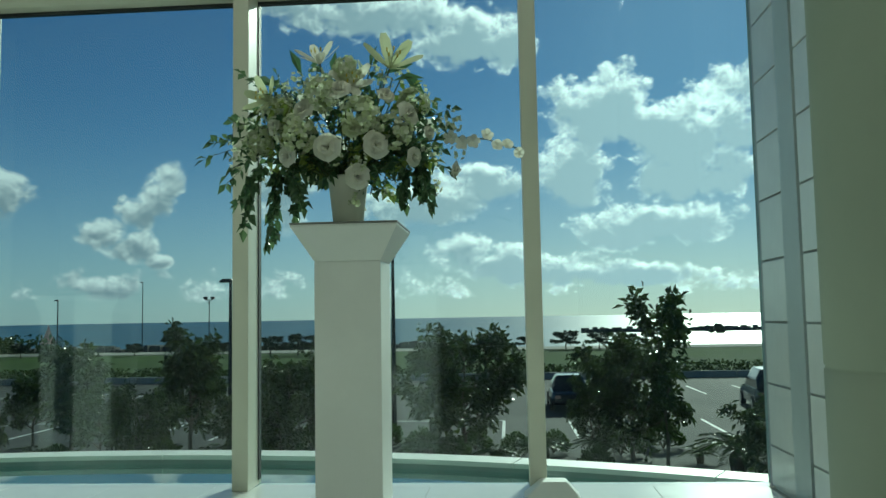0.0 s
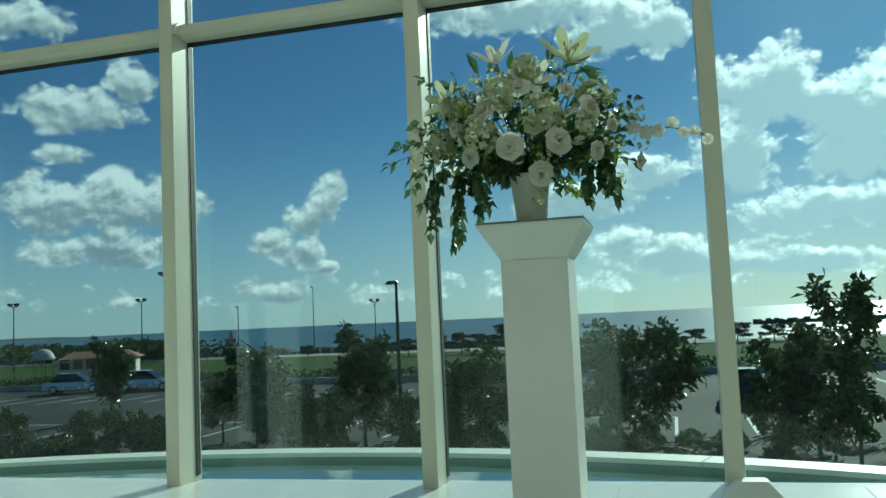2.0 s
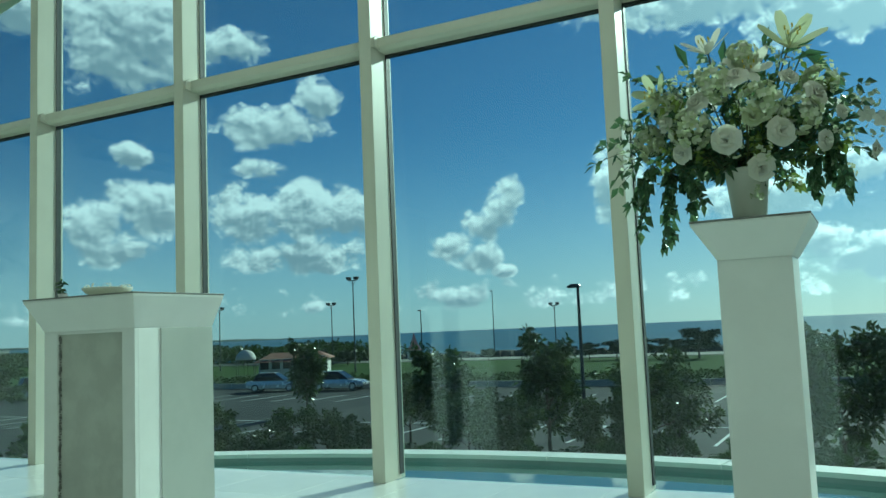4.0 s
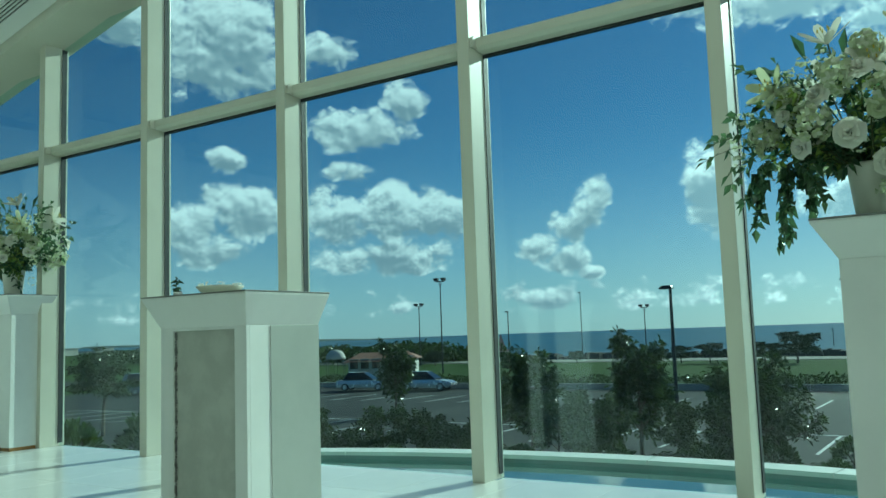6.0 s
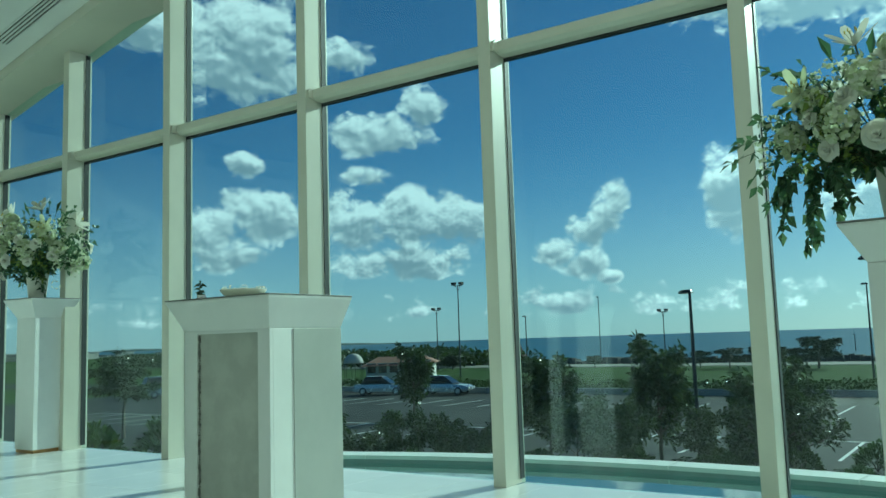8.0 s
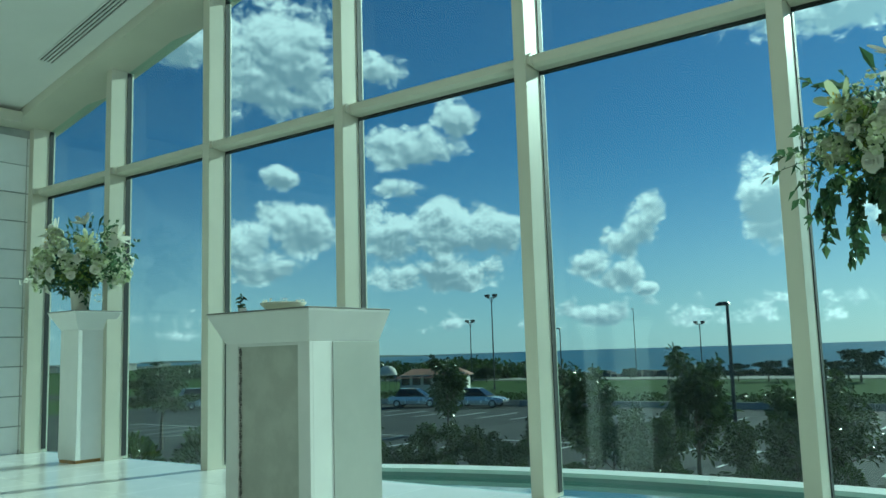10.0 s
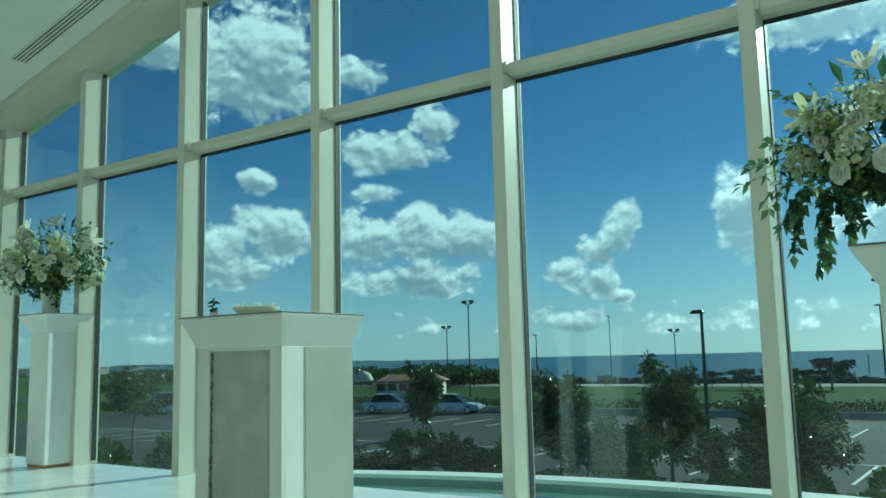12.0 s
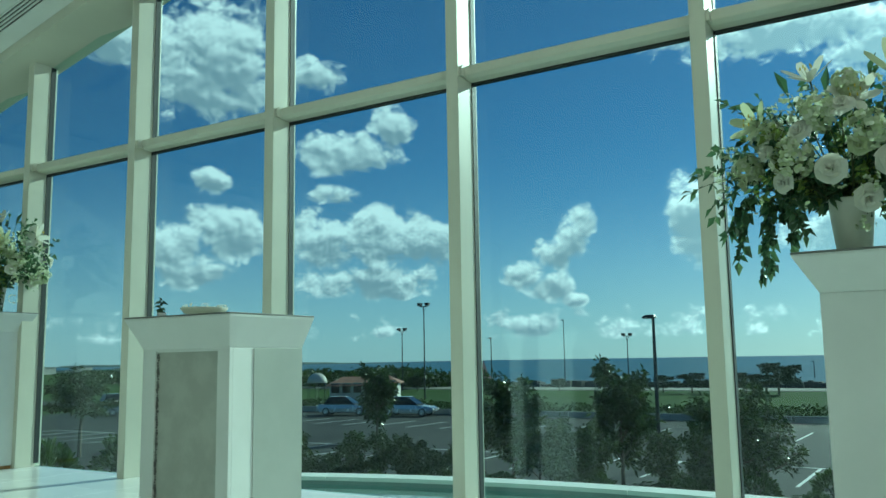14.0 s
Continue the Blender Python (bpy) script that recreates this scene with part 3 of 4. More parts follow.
def lily(at, facing, size, rng):
    bm = bmesh.new()
    f, a, b = basis(facing)
    for i in range(6):
        q = 2 * math.pi * i / 6 + rng.uniform(-0.1, 0.1)
        out = a * math.cos(q) + b * math.sin(q)
        petal(bm, at, out + f * 0.75, f, size * 0.6, size * 0.2, -0.12 if i % 2 else 0.02)
    for i in range(5):
        q = 2 * math.pi * i / 5
        out = (a * math.cos(q) + b * math.sin(q)) * 0.35 + f
        tip = Vector(at) + out.normalized() * size * 0.34
        tube(bm, [at, tip], [size * 0.008, size * 0.008], 4)
        n0 = len(bm.faces)
        tube(bm, [tip - Vector((0, 0, size * 0.03)), tip + Vector((0, 0, size * 0.03))], [size * 0.018, size * 0.018], 4)
        bm.faces.ensure_lookup_table()
        for face in bm.faces[n0:]:
            face.material_index = 1
    return bm


def blossom_cluster(at, radius, rng, n=26, bm=None, size=None):
    """A ball of small four-petalled flowers."""
    bm = bm or bmesh.new()
    size = size or radius * 0.3
    for i in range(n):
        v = Vector((rng.gauss(0, 1), rng.gauss(0, 1), rng.gauss(0, 1))).normalized()
        c = Vector(at) + v * radius * rng.uniform(0.75, 1.0)
        f, a, b = basis(v)
        for k in range(4):
            q = math.pi / 2 * k + rng.uniform(0, 0.4)
            petal(bm, c, (a * math.cos(q) + b * math.sin(q)) + f * 0.25, f, size, size * 0.85, 0.1)
    return bm


def curve_points(a, b, sag, n=9, rng=random):
    a, b = Vector(a), Vector(b)
    return [a.lerp(b, i / (n - 1)) + Vector((rng.uniform(-.008, .008), rng.uniform(-.008, .008), 0)) + Vector((0, 0, sag * math.sin(math.pi * i / (n - 1)))) for i in range(n)]


def sprig(a, b, sag, leaf_len, leaf_w, rng, n=9, per=2, stem=0.0025, droop=0.25, spread=1.0):
    """A stem with leaves on both sides; material 0 is leaf, 1 is stem."""
    bm = bmesh.new()
    pts = curve_points(a, b, sag, n, rng)
    tube(bm, pts, [stem * (1.3 - i / n) for i in range(n)], 4)
    for f in bm.faces:
        f.material_index = 1
    for i in range(1, n):
        d = (pts[i] - pts[i - 1]).normalized()
        for k in range(per):
            v = Vector((rng.gauss(0, 1), rng.gauss(0, 1), rng.gauss(0, 1))).normalized() * spread + d * 0.6
            leaf(bm, pts[i].lerp(pts[i - 1], rng.random()), v, leaf_len * rng.uniform(0.65, 1.2), leaf_w * rng.uniform(0.7, 1.2), droop, rng)
    leaf(bm, pts[-1], pts[-1] - pts[-2], leaf_len, leaf_w, droop, rng)
    return bm


def arrangement(at, seed, size, label, mirror=1, trailing=True, wide=1.0):
    """Vase of silk flowers; at is the middle of its foot."""
    t = thing("flower_arrangement", at, label, "flowers", "flower arrangements")
    rng = random.Random(seed)
    S = size

    def P(x, y, z):
        return Vector((x * mirror * S * wide, y * S, z * S))

    part("vase", lathe([(0.060 * S, 0), (0.064 * S, 0.006 * S), (0.072 * S, 0.08 * S), (0.084 * S, 0.19 * S), (0.092 * S, 0.205 * S), (0.09 * S, 0.212 * S), (0.08 * S, 0.205 * S), (0.07 * S, 0.15 * S)], 32), M_VASE, t, "tapered cream ceramic vase", smooth=True)
    heart = P(0, 0, 0.30)
    # dense heart of leaves
    for i in range(48):
        v = Vector((rng.gauss(0, 1) * 1.25, rng.gauss(0, 1) * 0.8, rng.gauss(0, 0.75) + 0.25))
        v.normalize()
        tip = heart + Vector((v.x * 0.46 * S * wide, v.y * 0.30 * S, v.z * 0.32 * S + 0.05 * S)) * rng.uniform(0.55, 1.0)
        lime = rng.random() < 0.16
        part("leafy_stem", sprig(P(0, 0, 0.19), tip, rng.uniform(0, 0.06) * S, 0.055 * S, 0.032 * S, rng, 9, 3), [M_LEAF_LIME if lime else M_LEAF_IVY, M_STEM], t)
    # leaves and buds in front of the roses
    for i in range(52):
        q, r = rng.uniform(0, 2 * math.pi), rng.uniform(0.2, 1.0) ** 0.5
        tip = P(0.42 * r * math.cos(q), -0.29 + 0.14 * r, 0.40 + 0.24 * r * math.sin(q))
        base = tip + Vector((-tip.x * 0.35, 0.16 * S, -0.07 * S))
        lime = rng.random() < 0.3
        part("leafy_stem", sprig(base, tip, 0.01 * S, 0.04 * S, 0.024 * S, rng, 6, 3, 0.002, 0.3), [M_LEAF_LIME if lime else M_LEAF_IVY, M_STEM], t)
    # sprays that reach out sideways and up
    for (x, y, z, sag) in ((-0.58, 0.02, 0.40, 0.06), (-0.62, -0.06, 0.30, 0.10), (-0.56, -0.1, 0.36, 0.10), (-0.54, 0.0, 0.24, 0.14), (-0.50, -0.05, 0.46, 0.06), (0.40, 0.0, 0.32, 0.10), (-0.52, 0.1, 0.52, 0.05), (-0.44, -0.1, 0.66, 0.03), (-0.33, 0.05, 0.69, 0.0), (0.45, 0.02, 0.50, 0.06), (0.42, -0.1, 0.40, 0.08), (0.36, 0.1, 0.56, 0.05), (-0.50, -0.12, 0.18, 0.16), (0.44, -0.05, 0.22, 0.12), (-0.13, 0.0, 0.74, 0.0), (0.12, 0.05, 0.72, 0.0)):
        part("leafy_stem", sprig(P(0, 0, 0.2), P(x, y, z), sag * S, 0.05 * S, 0.028 * S, rng, 12, 3), [M_LEAF_IVY, M_STEM], t)
    # trailing ivy
    if trailing:
        for (x0, z0, x1, z1) in ((-0.34, 0.24, -0.40, -0.02), (-0.30, 0.24, -0.33, -0.07), (-0.28, 0.22, -0.29, -0.05), (-0.36, 0.26, -0.46, 0.10), (-0.24, 0.22, -0.20, 0.04), (-0.22, 0.22, -0.15, 0.07), (0.27, 0.22, 0.26, 0.07), (0.34, 0.26, 0.36, 0.06), (0.32, 0.24, 0.31, 0.12)):
            y0 = rng.uniform(-0.16, -0.02)
            pts_bm = sprig(P(x0, y0, z0), P(x1, y0 - 0.03, z1), 0.02 * S, 0.042 * S, 0.038 * S, rng, 12, 4, 0.002, 0.4)
            part("ivy_trail", pts_bm, [M_LEAF_IVY, M_STEM], t)
            part("ivy_stem", tube(bmesh.new(), curve_points(P(x0 * 0.3, y0 * 0.4, 0.21), P(x0, y0, z0), 0.05 * S, 7, rng), [0.002] * 7, 4), M_STEM, t)
    # tall dark leaves at the top
    for (x, z, dx, dz) in ((0.16, 0.66, 0.9, 0.35), (0.18, 0.70, 0.7, 0.6), (0.2, 0.63, 0.9, 0.1), (0.1, 0.68, 0.2, 1.0), (0.24, 0.66, 0.8, -0.7), (-0.2, 0.66, -0.3, 0.9), (-0.3, 0.62, -0.9, 0.4), (-0.06, 0.64, 0.1, 1.0)):
        bm = bmesh.new()
        base = P(x, 0.0, z)
        leaf(bm, base, Vector((dx * mirror, rng.uniform(-0.3, 0.3), dz)), 0.15 * S, 0.042 * S, 0.15, rng)
        tube(bm, curve_points(P(x * 0.2, 0, 0.22), base, 0, 6, rng), [0.003] * 6, 5)
        part("broad_leaf", bm, M_LEAF_IVY, t)
    # lilies
    for (x, y, z, fx, fy, fz, s) in ((0.20, -0.08, 0.66, 0.3, -0.8, 0.7, 0.26), (-0.11, -0.05, 0.70, -0.1, -0.6, 0.9, 0.2), (0.06, -0.2, 0.56, 0.1, -1, 0.3, 0.19), (-0.30, -0.16, 0.52, -0.5, -0.9, 0.3, 0.19), (-0.16, 0.2, 0.6, -0.3, 0.9, 0.5, 0.22), (0.25, 0.18, 0.5, 0.5, 0.9, 0.3, 0.2)):
        bm = lily(P(x, y, z), (fx * mirror, fy, fz), s * S, rng)
        part("lily", bm, [M_PETAL if rng.random() < 0.7 else M_PETAL_GREEN, M_POLLEN], t, "white silk lily with yellow stamens")
        part("lily_stem", tube(bmesh.new(), curve_points(P(x * 0.2, y * 0.3, 0.2), P(x, y, z), 0, 6, rng), [0.0035] * 6, 5), M_STEM, t)
    # roses
    for (x, y, z, s) in ((0.07, -0.27, 0.36, 0.115), (-0.03, -0.27, 0.29, 0.13), (0.16, -0.25, 0.30, 0.125), (0.02, -0.27, 0.52, 0.12), (-0.13, -0.25, 0.45, 0.12), (-0.26, -0.2, 0.40, 0.12), (0.28, -0.2, 0.43, 0.11), (0.36, -0.15, 0.36, 0.1),
                         (-0.36, -0.14, 0.30, 0.1), (0.08, -0.22, 0.18, 0.12), (-0.2, -0.22, 0.27, 0.1), (0.3, -0.18, 0.26, 0.1), (0.46, -0.08, 0.22, 0.08), (-0.1, 0.25, 0.4, 0.12), (0.12, 0.25, 0.38, 0.12), (-0.3, 0.2, 0.4, 0.12), (0.3, 0.2, 0.34, 0.12), (0.2, -0.24, 0.50, 0.11)):
        facing = Vector((x * 1.6 * mirror, y * 2.2, (z - 0.32) * 1.6))
        bm = rose(P(x, y, z), facing, s * rng.uniform(0.58, 0.84) * S, rng)
        part("rose", bm, M_PETAL_GREEN if rng.random() < 0.2 else M_PETAL, t, "ivory silk rose")
    # round heads of many florets
    for (x, y, z, r) in ((-0.17, -0.22, 0.36, 0.085), (0.10, -0.25, 0.43, 0.08), (0.23, -0.2, 0.37, 0.08), (-0.06, -0.24, 0.52, 0.075), (-0.27, -0.12, 0.48, 0.07), (0.30, -0.1, 0.50, 0.065), (0.04, -0.2, 0.62, 0.06), (-0.36, -0.1, 0.36, 0.06), (0.0, 0.24, 0.5, 0.09), (-0.2, 0.22, 0.3, 0.08)):
        part("hydrangea", blossom_cluster(P(x, y, z), r * S, rng, 70, size=0.021 * S), M_PETAL_SMALL, t, "pale green and white silk hydrangea")
    # small blossoms in the gaps
    bm = bmesh.new()
    for i in range(52):
        v = Vector((rng.gauss(0, 1) * 1.3, rng.gauss(0, 1) * 0.8 - 0.4, rng.gauss(0, 0.8) + 0.3))
        v.normalize()
        c = heart + Vector((v.x * 0.47 * S * wide, v.y * 0.28 * S, v.z * 0.32 * S + 0.05 * S)) * rng.uniform(0.8, 1.08)
        blossom_cluster(c, 0.036 * S, rng, 12, bm)
    part("small_blossoms", bm, M_PETAL_SMALL, t)["kind"] = "stuff"
    # one long branch of orchids
    pts = curve_points(P(0.2, -0.05, 0.3), P(0.74, -0.02, 0.31), 0.06 * S, 12, rng)
    part("branch", tube(bmesh.new(), pts, [0.003] * 12, 5), M_STEM, t)
    for i in range(5, 12):
        bm = bmesh.new()
        f, a, b = basis((rng.uniform(-0.4, 0.4), -1, rng.uniform(-0.2, 0.5)))
        c = pts[i] + Vector((0, -0.012, rng.uniform(-0.03, 0.015))) * S
        for k in range(5):
            q = 2 * math.pi * k / 5
            petal(bm, c, (a * math.cos(q) + b * math.sin(q)) + f * 0.3, f, (0.036 - 0.0018 * (i - 5)) * S, 0.026 * S, 0.15)
        part("orchid", bm, M_PETAL, t)
    return t


arrangement((-0.372, 2.955, 1.303), 11, 0.965, "ivory silk flowers with trailing ivy in a cream vase")
arrangement((LP[0] - 0.02, LP[1] - 0.04, 1.432), 23, 1.2, "ivory and green silk flowers in a cream vase by the window", -1, False, 1.22)

# on the altar
wreath = thing("ring_dish", (-3.05, 2.20, AZ + 0.004), "low white lace ring dish lying on the altar", "dish")
part("dish", lathe([(0.05, 0), (0.09, 0.008), (0.11, 0.03), (0.108, 0.033), (0.08, 0.014), (0.02, 0.010)], 28), M_PETAL, wreath, smooth=True)
rng = random.Random(8)
for i in range(9):
    q = 2 * math.pi * i / 9
    part("lace_flower", blossom_cluster((0.09 * math.cos(q), 0.09 * math.sin(q), 0.034), 0.018, rng, 10), M_PETAL, wreath)
twig = thing("green_sprig", (-3.31, 2.17, AZ + 0.004), "small green leafy sprig standing on the altar", "sprig")
part("pot", lathe([(0.016, 0), (0.02, 0.004), (0.022, 0.02), (0.018, 0.02)], 16), M_WHITE, twig, smooth=True)
part("leaves", sprig((0, 0, 0.015), (-0.015, 0, 0.075), 0.0, 0.032, 0.02, rng, 7, 4, 0.0015), [M_LEAF_IVY, M_STEM], twig)


# ---- pool outside ----
PC, PR = (-2.4, -2.76), 8.60


def arc_band(r0, r1, z0, z1, a0, a1, n=1, bm=None):
    """A bent block between two radii; angles in degrees from +y towards +x."""
    bm = bm or bmesh.new()
    rings = []
    for i in range(n + 1):
        q = radians(a0 + (a1 - a0) * i / n)
        s, c = math.sin(q), math.cos(q)
        rings.append([bm.verts.new((PC[0] + r * s, PC[1] + r * c, z)) for r, z in ((r0, z0), (r1, z0), (r1, z1), (r0, z1))])
    for a, b in zip(rings, rings[1:]):
        for k in range(4):
            j = (k + 1) % 4
            bm.faces.new((a[k], b[k], b[j], a[j]))
    bm.faces.new(rings[0])
    bm.faces.new(rings[-1][::-1])
    return bm


pool = thing("pool", (0, 0, 0), "shallow curved reflecting pool with white stone coping", "pool", kind="structure")
part("basin_wall", arc_band(PR + 0.10, PR + 0.30, -0.9, -0.135, -54, 54, 72), M_POOLWALL, pool)
for i in range(12):
    a = -54 + i * 9
    part("coping_stone", arc_band(PR + 0.08, PR + 0.33, -0.134, -0.10, a + 0.03, a + 8.97, 6), M_COPING, pool)
bed = bmesh.new()
water = bmesh.new()
for b, z in ((bed, -0.42), (water, -0.17)):
    ring = [b.verts.new((PC[0] + (PR + 0.099) * math.sin(radians(q)), PC[1] + (PR + 0.099) * math.cos(radians(q)), z)) for q in range(-34, 35, 2)]
    b.faces.new([b.verts.new((ring[0].co.x, 4.33, z))] + ring + [b.verts.new((ring[-1].co.x, 4.33, z))])
part("pool_bed", bed, M_POOLBED, pool)
part("water_surface", water, M_POOLWATER, pool)
tagged(part("terrace_wall", box(-14, 8, 4.34, 4.6, GROUND, -0.43), M_WALL), "plain retaining wall under the pool", "wall", kind="structure")
tagged(part("trim_base_slab", box(WALL_W - 0.25, WALL_E + 0.25, FLOOR_END + 0.002, 4.335, -0.6, -0.051), M_KERB), "concrete slab edge under the glazing", "slab", kind="structure")


# ---- ground, sea, far coast ----
def sheet(x0, x1, y0, y1, z):
    bm = bmesh.new()
    bm.faces.new([bm.verts.new(c) for c in ((x0, y0, z), (x1, y0, z), (x1, y1, z), (x0, y1, z))])
    return bm


ground_bm = bmesh.new()
ys = (-300, 62, 108, 118, 128, 4800)
zs = (GROUND - 0.02, GROUND - 0.02, GROUND, GROUND - 0.5, SEA - 0.6, SEA - 0.6)
cols = [[ground_bm.verts.new((x, y + (0.12 * abs(x) if 60 < y < 200 and x < 0 else 0), z)) for y, z in zip(ys, zs)] for x in (-2400, -320, -160, -80, 0, 60, 400, 2400)]
for a, b in zip(cols, cols[1:]):
    for i in range(len(ys) - 1):
        ground_bm.faces.new((a[i], b[i], b[i + 1], a[i + 1]))
tagged(part("ground", ground_bm, M_GRASS), "green lawn reaching down to the shore", "ground", kind="structure")
tagged(part("water_sea", sheet(-2400, 2400, 112, 4700, SEA), M_SEA), "blue sea reaching to the horizon under the sun", "sea", kind="structure")
tagged(part("road_parking", sheet(-70, 40, 9.0, 56.0, GROUND), M_ASPHALT), "grey asphalt car park with white bay lines", "car park", kind="structure")
tagged(part("ground_shore", box(-120, 60, 104, 113, GROUND - 1.2, GROUND + 0.05), M_SAND), "sand and rock along the shore", "shore", kind="structure")
breakwater = bmesh.new()
rng = random.Random(31)
for i in range(120):
    x = 22 + i * 1.15
    s = rng.uniform(0.9, 1.7)
    box(x, x + s, 255 + rng.uniform(-1, 1), 258 + rng.uniform(-1, 1), SEA - 0.5, SEA + rng.uniform(0.9, 1.7), 0.25 if i % 2 else 0.0, breakwater)
tagged(part("backdrop_breakwater", breakwater, M_ROCK), "low dark rock breakwater out in the sea", "breakwater", kind="structure")
reef = bmesh.new()
for i in range(150):
    x = -105 + i * 0.62
    box(x, x + rng.uniform(0.6, 1.1), 150 + rng.uniform(-1, 1), 152.5 + rng.uniform(-1, 1), SEA - 0.4, SEA + rng.uniform(0.5, 1.3), 0.0, reef)
tagged(part("backdrop_seawall", reef, M_ROCK), "long low sea wall of dark rock", "sea wall", kind="structure")
coast = bmesh.new()
prev = None
for i in range(90):
    x = -2300 + i * 15
    h = 4 + 13 * noise.noise(Vector((i * 0.07, 3, 0))) + 10 + 2.5 * noise.noise(Vector((i * 0.9, 9, 0)))
    h *= 0.42 * min(1, (89 - i) / 40)
    cur = [coast.verts.new((x, 1500, SEA)), coast.verts.new((x, 1540, SEA + max(0.5, h))), coast.verts.new((x, 1700, SEA))]
    if prev:
        for k in range(2):
            coast.faces.new((prev[k], cur[k], cur[k + 1], prev[k + 1]))
    prev = cur
tagged(part("backdrop_coast", coast, M_HILL), "far wooded coast on the horizon", "coast", kind="structure")

# kerb wall between car park and lawn
kerb = thing("kerb", (0, 0, 0), "low pale concrete kerb wall along the car park", "kerb", kind="structure")
for i in range(22):
    x = -70 + i * 5
    part("kerb_stone", box(x + 0.02, x + 4.98, 56.0, 56.35, GROUND - 0.02, GROUND + 0.42, 0.02), M_KERB, kerb)
marks = thing("road_markings", (0, 0, 0), "white painted parking bay lines on the asphalt", "road markings", kind="structure")
line_v, line_h = box(-0.06, 0.06, 0, 5.0, 0, 0.004), box(0, 52, -0.06, 0.06, 0, 0.004)
stall = part("bay_line", line_v, M_PAINT, marks)
stall.location = (-52.0, 29.0, GROUND + 0.004)
for row in (29.0, 44.5):
    for i in range(30):
        if row == 29.0 and i == 0:
            continue
        o = new("bay_line", stall.data)
        o.parent, o.location = marks, (-52.0 + i * 2.6, row, GROUND + 0.004)
lane = part("bay_line", line_h, M_PAINT, marks)
lane.location = (-52.0, 34.07, GROUND + 0.005)


# ---- trees ----
def tree(name, seed, height, spread, label, category, mat=None, leaf_len=0.31, leaves=25, limbs=7, trunk=0.075, clear=0.16, shape="round"):
    """Trunk, rising limbs, twigs, and a rosette of leaves at the end of each twig; gaps between them."""
    t = thing(name, (0, 0, 0), label, category)
    rng = random.Random(seed)
    wood, crown = bmesh.new(), bmesh.new()
    pts = [Vector((rng.uniform(-0.05, 0.05) * height * k / 6, rng.uniform(-0.05, 0.05) * height * k / 6, 0.86 * height * k / 6)) for k in range(7)]
    tube(wood, pts, [trunk * (1 - 0.85 * k / 6) for k in range(7)], 7)
    tips = [(pts[-1], Vector((0, 0, 1)))]
    for i in range(limbs):
        s = clear + (0.95 - clear) * (i + rng.random() * 0.7) / limbs
        base = pts[min(5, int(s * 6))].lerp(pts[min(6, int(s * 6) + 1)], s * 6 % 1)
        q = 2.4 * i + rng.uniform(-0.6, 0.6)
        if shape == "flat":
            reach, rise = spread * rng.uniform(0.7, 1.1) * (1.15 - 0.5 * s), height * rng.uniform(0.0, 0.07)
        else:
            reach, rise = spread * (0.55 + 0.65 * math.sin(math.pi * min(1, s * 0.45 + 0.28))) * rng.uniform(0.6, 1.1), height * rng.uniform(0.16, 0.34) * (1.1 - 0.5 * s)
        out = Vector((math.cos(q), math.sin(q), 0))
        tip = base + out * reach + Vector((0, 0, rise))
        bend = base.lerp(tip, 0.5) + out * 0.1 * reach - Vector((0, 0, 0.03 * height))
        tube(wood, [base, bend, tip], [trunk * 0.5 * (1.1 - s * 0.6), trunk * 0.3, trunk * 0.12], 5)
        for k in range(9):
            u = 0.3 + 0.7 * (k + rng.random()) / 9
            start = base.lerp(bend, u * 2) if u < 0.5 else bend.lerp(tip, u * 2 - 1)
            flat = 0.10 if shape == "flat" else 0.8
            way = Vector((rng.gauss(0, 1), rng.gauss(0, 1), rng.gauss(0.3, 0.7) * flat)) + out * 0.5
            end = start + way.normalized() * spread * rng.uniform(0.16, 0.42)
            tube(wood, [start, end], [trunk * 0.12, trunk * 0.05], 4)
            tips.append((end, (way.normalized() + Vector((0, 0, 0.7 * flat))).normalized()))
    for c, way in tips:
        side = way.orthogonal().normalized()
        other = way.cross(side)
        turn = rng.uniform(0, 6.28)
        for i in range(leaves):
            q = turn + 2.4 * i
            d = way * rng.uniform(-0.15, 1.0) + (side * math.cos(q) + other * math.sin(q)) * rng.uniform(0.6, 1.2)
            if shape == "flat":
                d.z *= 0.4
            p = c - way * leaf_len * rng.uniform(0, 0.8) + Vector((rng.gauss(0, 1), rng.gauss(0, 1), rng.gauss(0, 1 if shape == "round" else 0.3))) * leaf_len * 0.35
            leaf(crown, p, d, leaf_len * rng.uniform(0.6, 1.2), leaf_len * 0.40 * rng.uniform(0.7, 1.3), 0.15, rng)
    part("trunk", wood, M_BARK, t)
    part("crown", crown, mat or M_LEAF_TREE, t)
    return t


def ground_at(az_deg, dist):
    return (0.257 + dist * math.sin(radians(az_deg)), -0.48 + dist * math.cos(radians(az_deg)), GROUND)


LT = "broad-leaved tree with glossy dark leaves beside the car park"
kinds = [tree("tree", 101, 4.0, 0.95, LT, "tree", limbs=13), tree("tree", 102, 4.2, 0.78, LT, "tree", limbs=12), tree("tree", 103, 4.0, 1.35, LT, "tree", limbs=17), tree("tree", 107, 3.4, 1.2, LT, "tree", limbs=10, clear=0.26)]
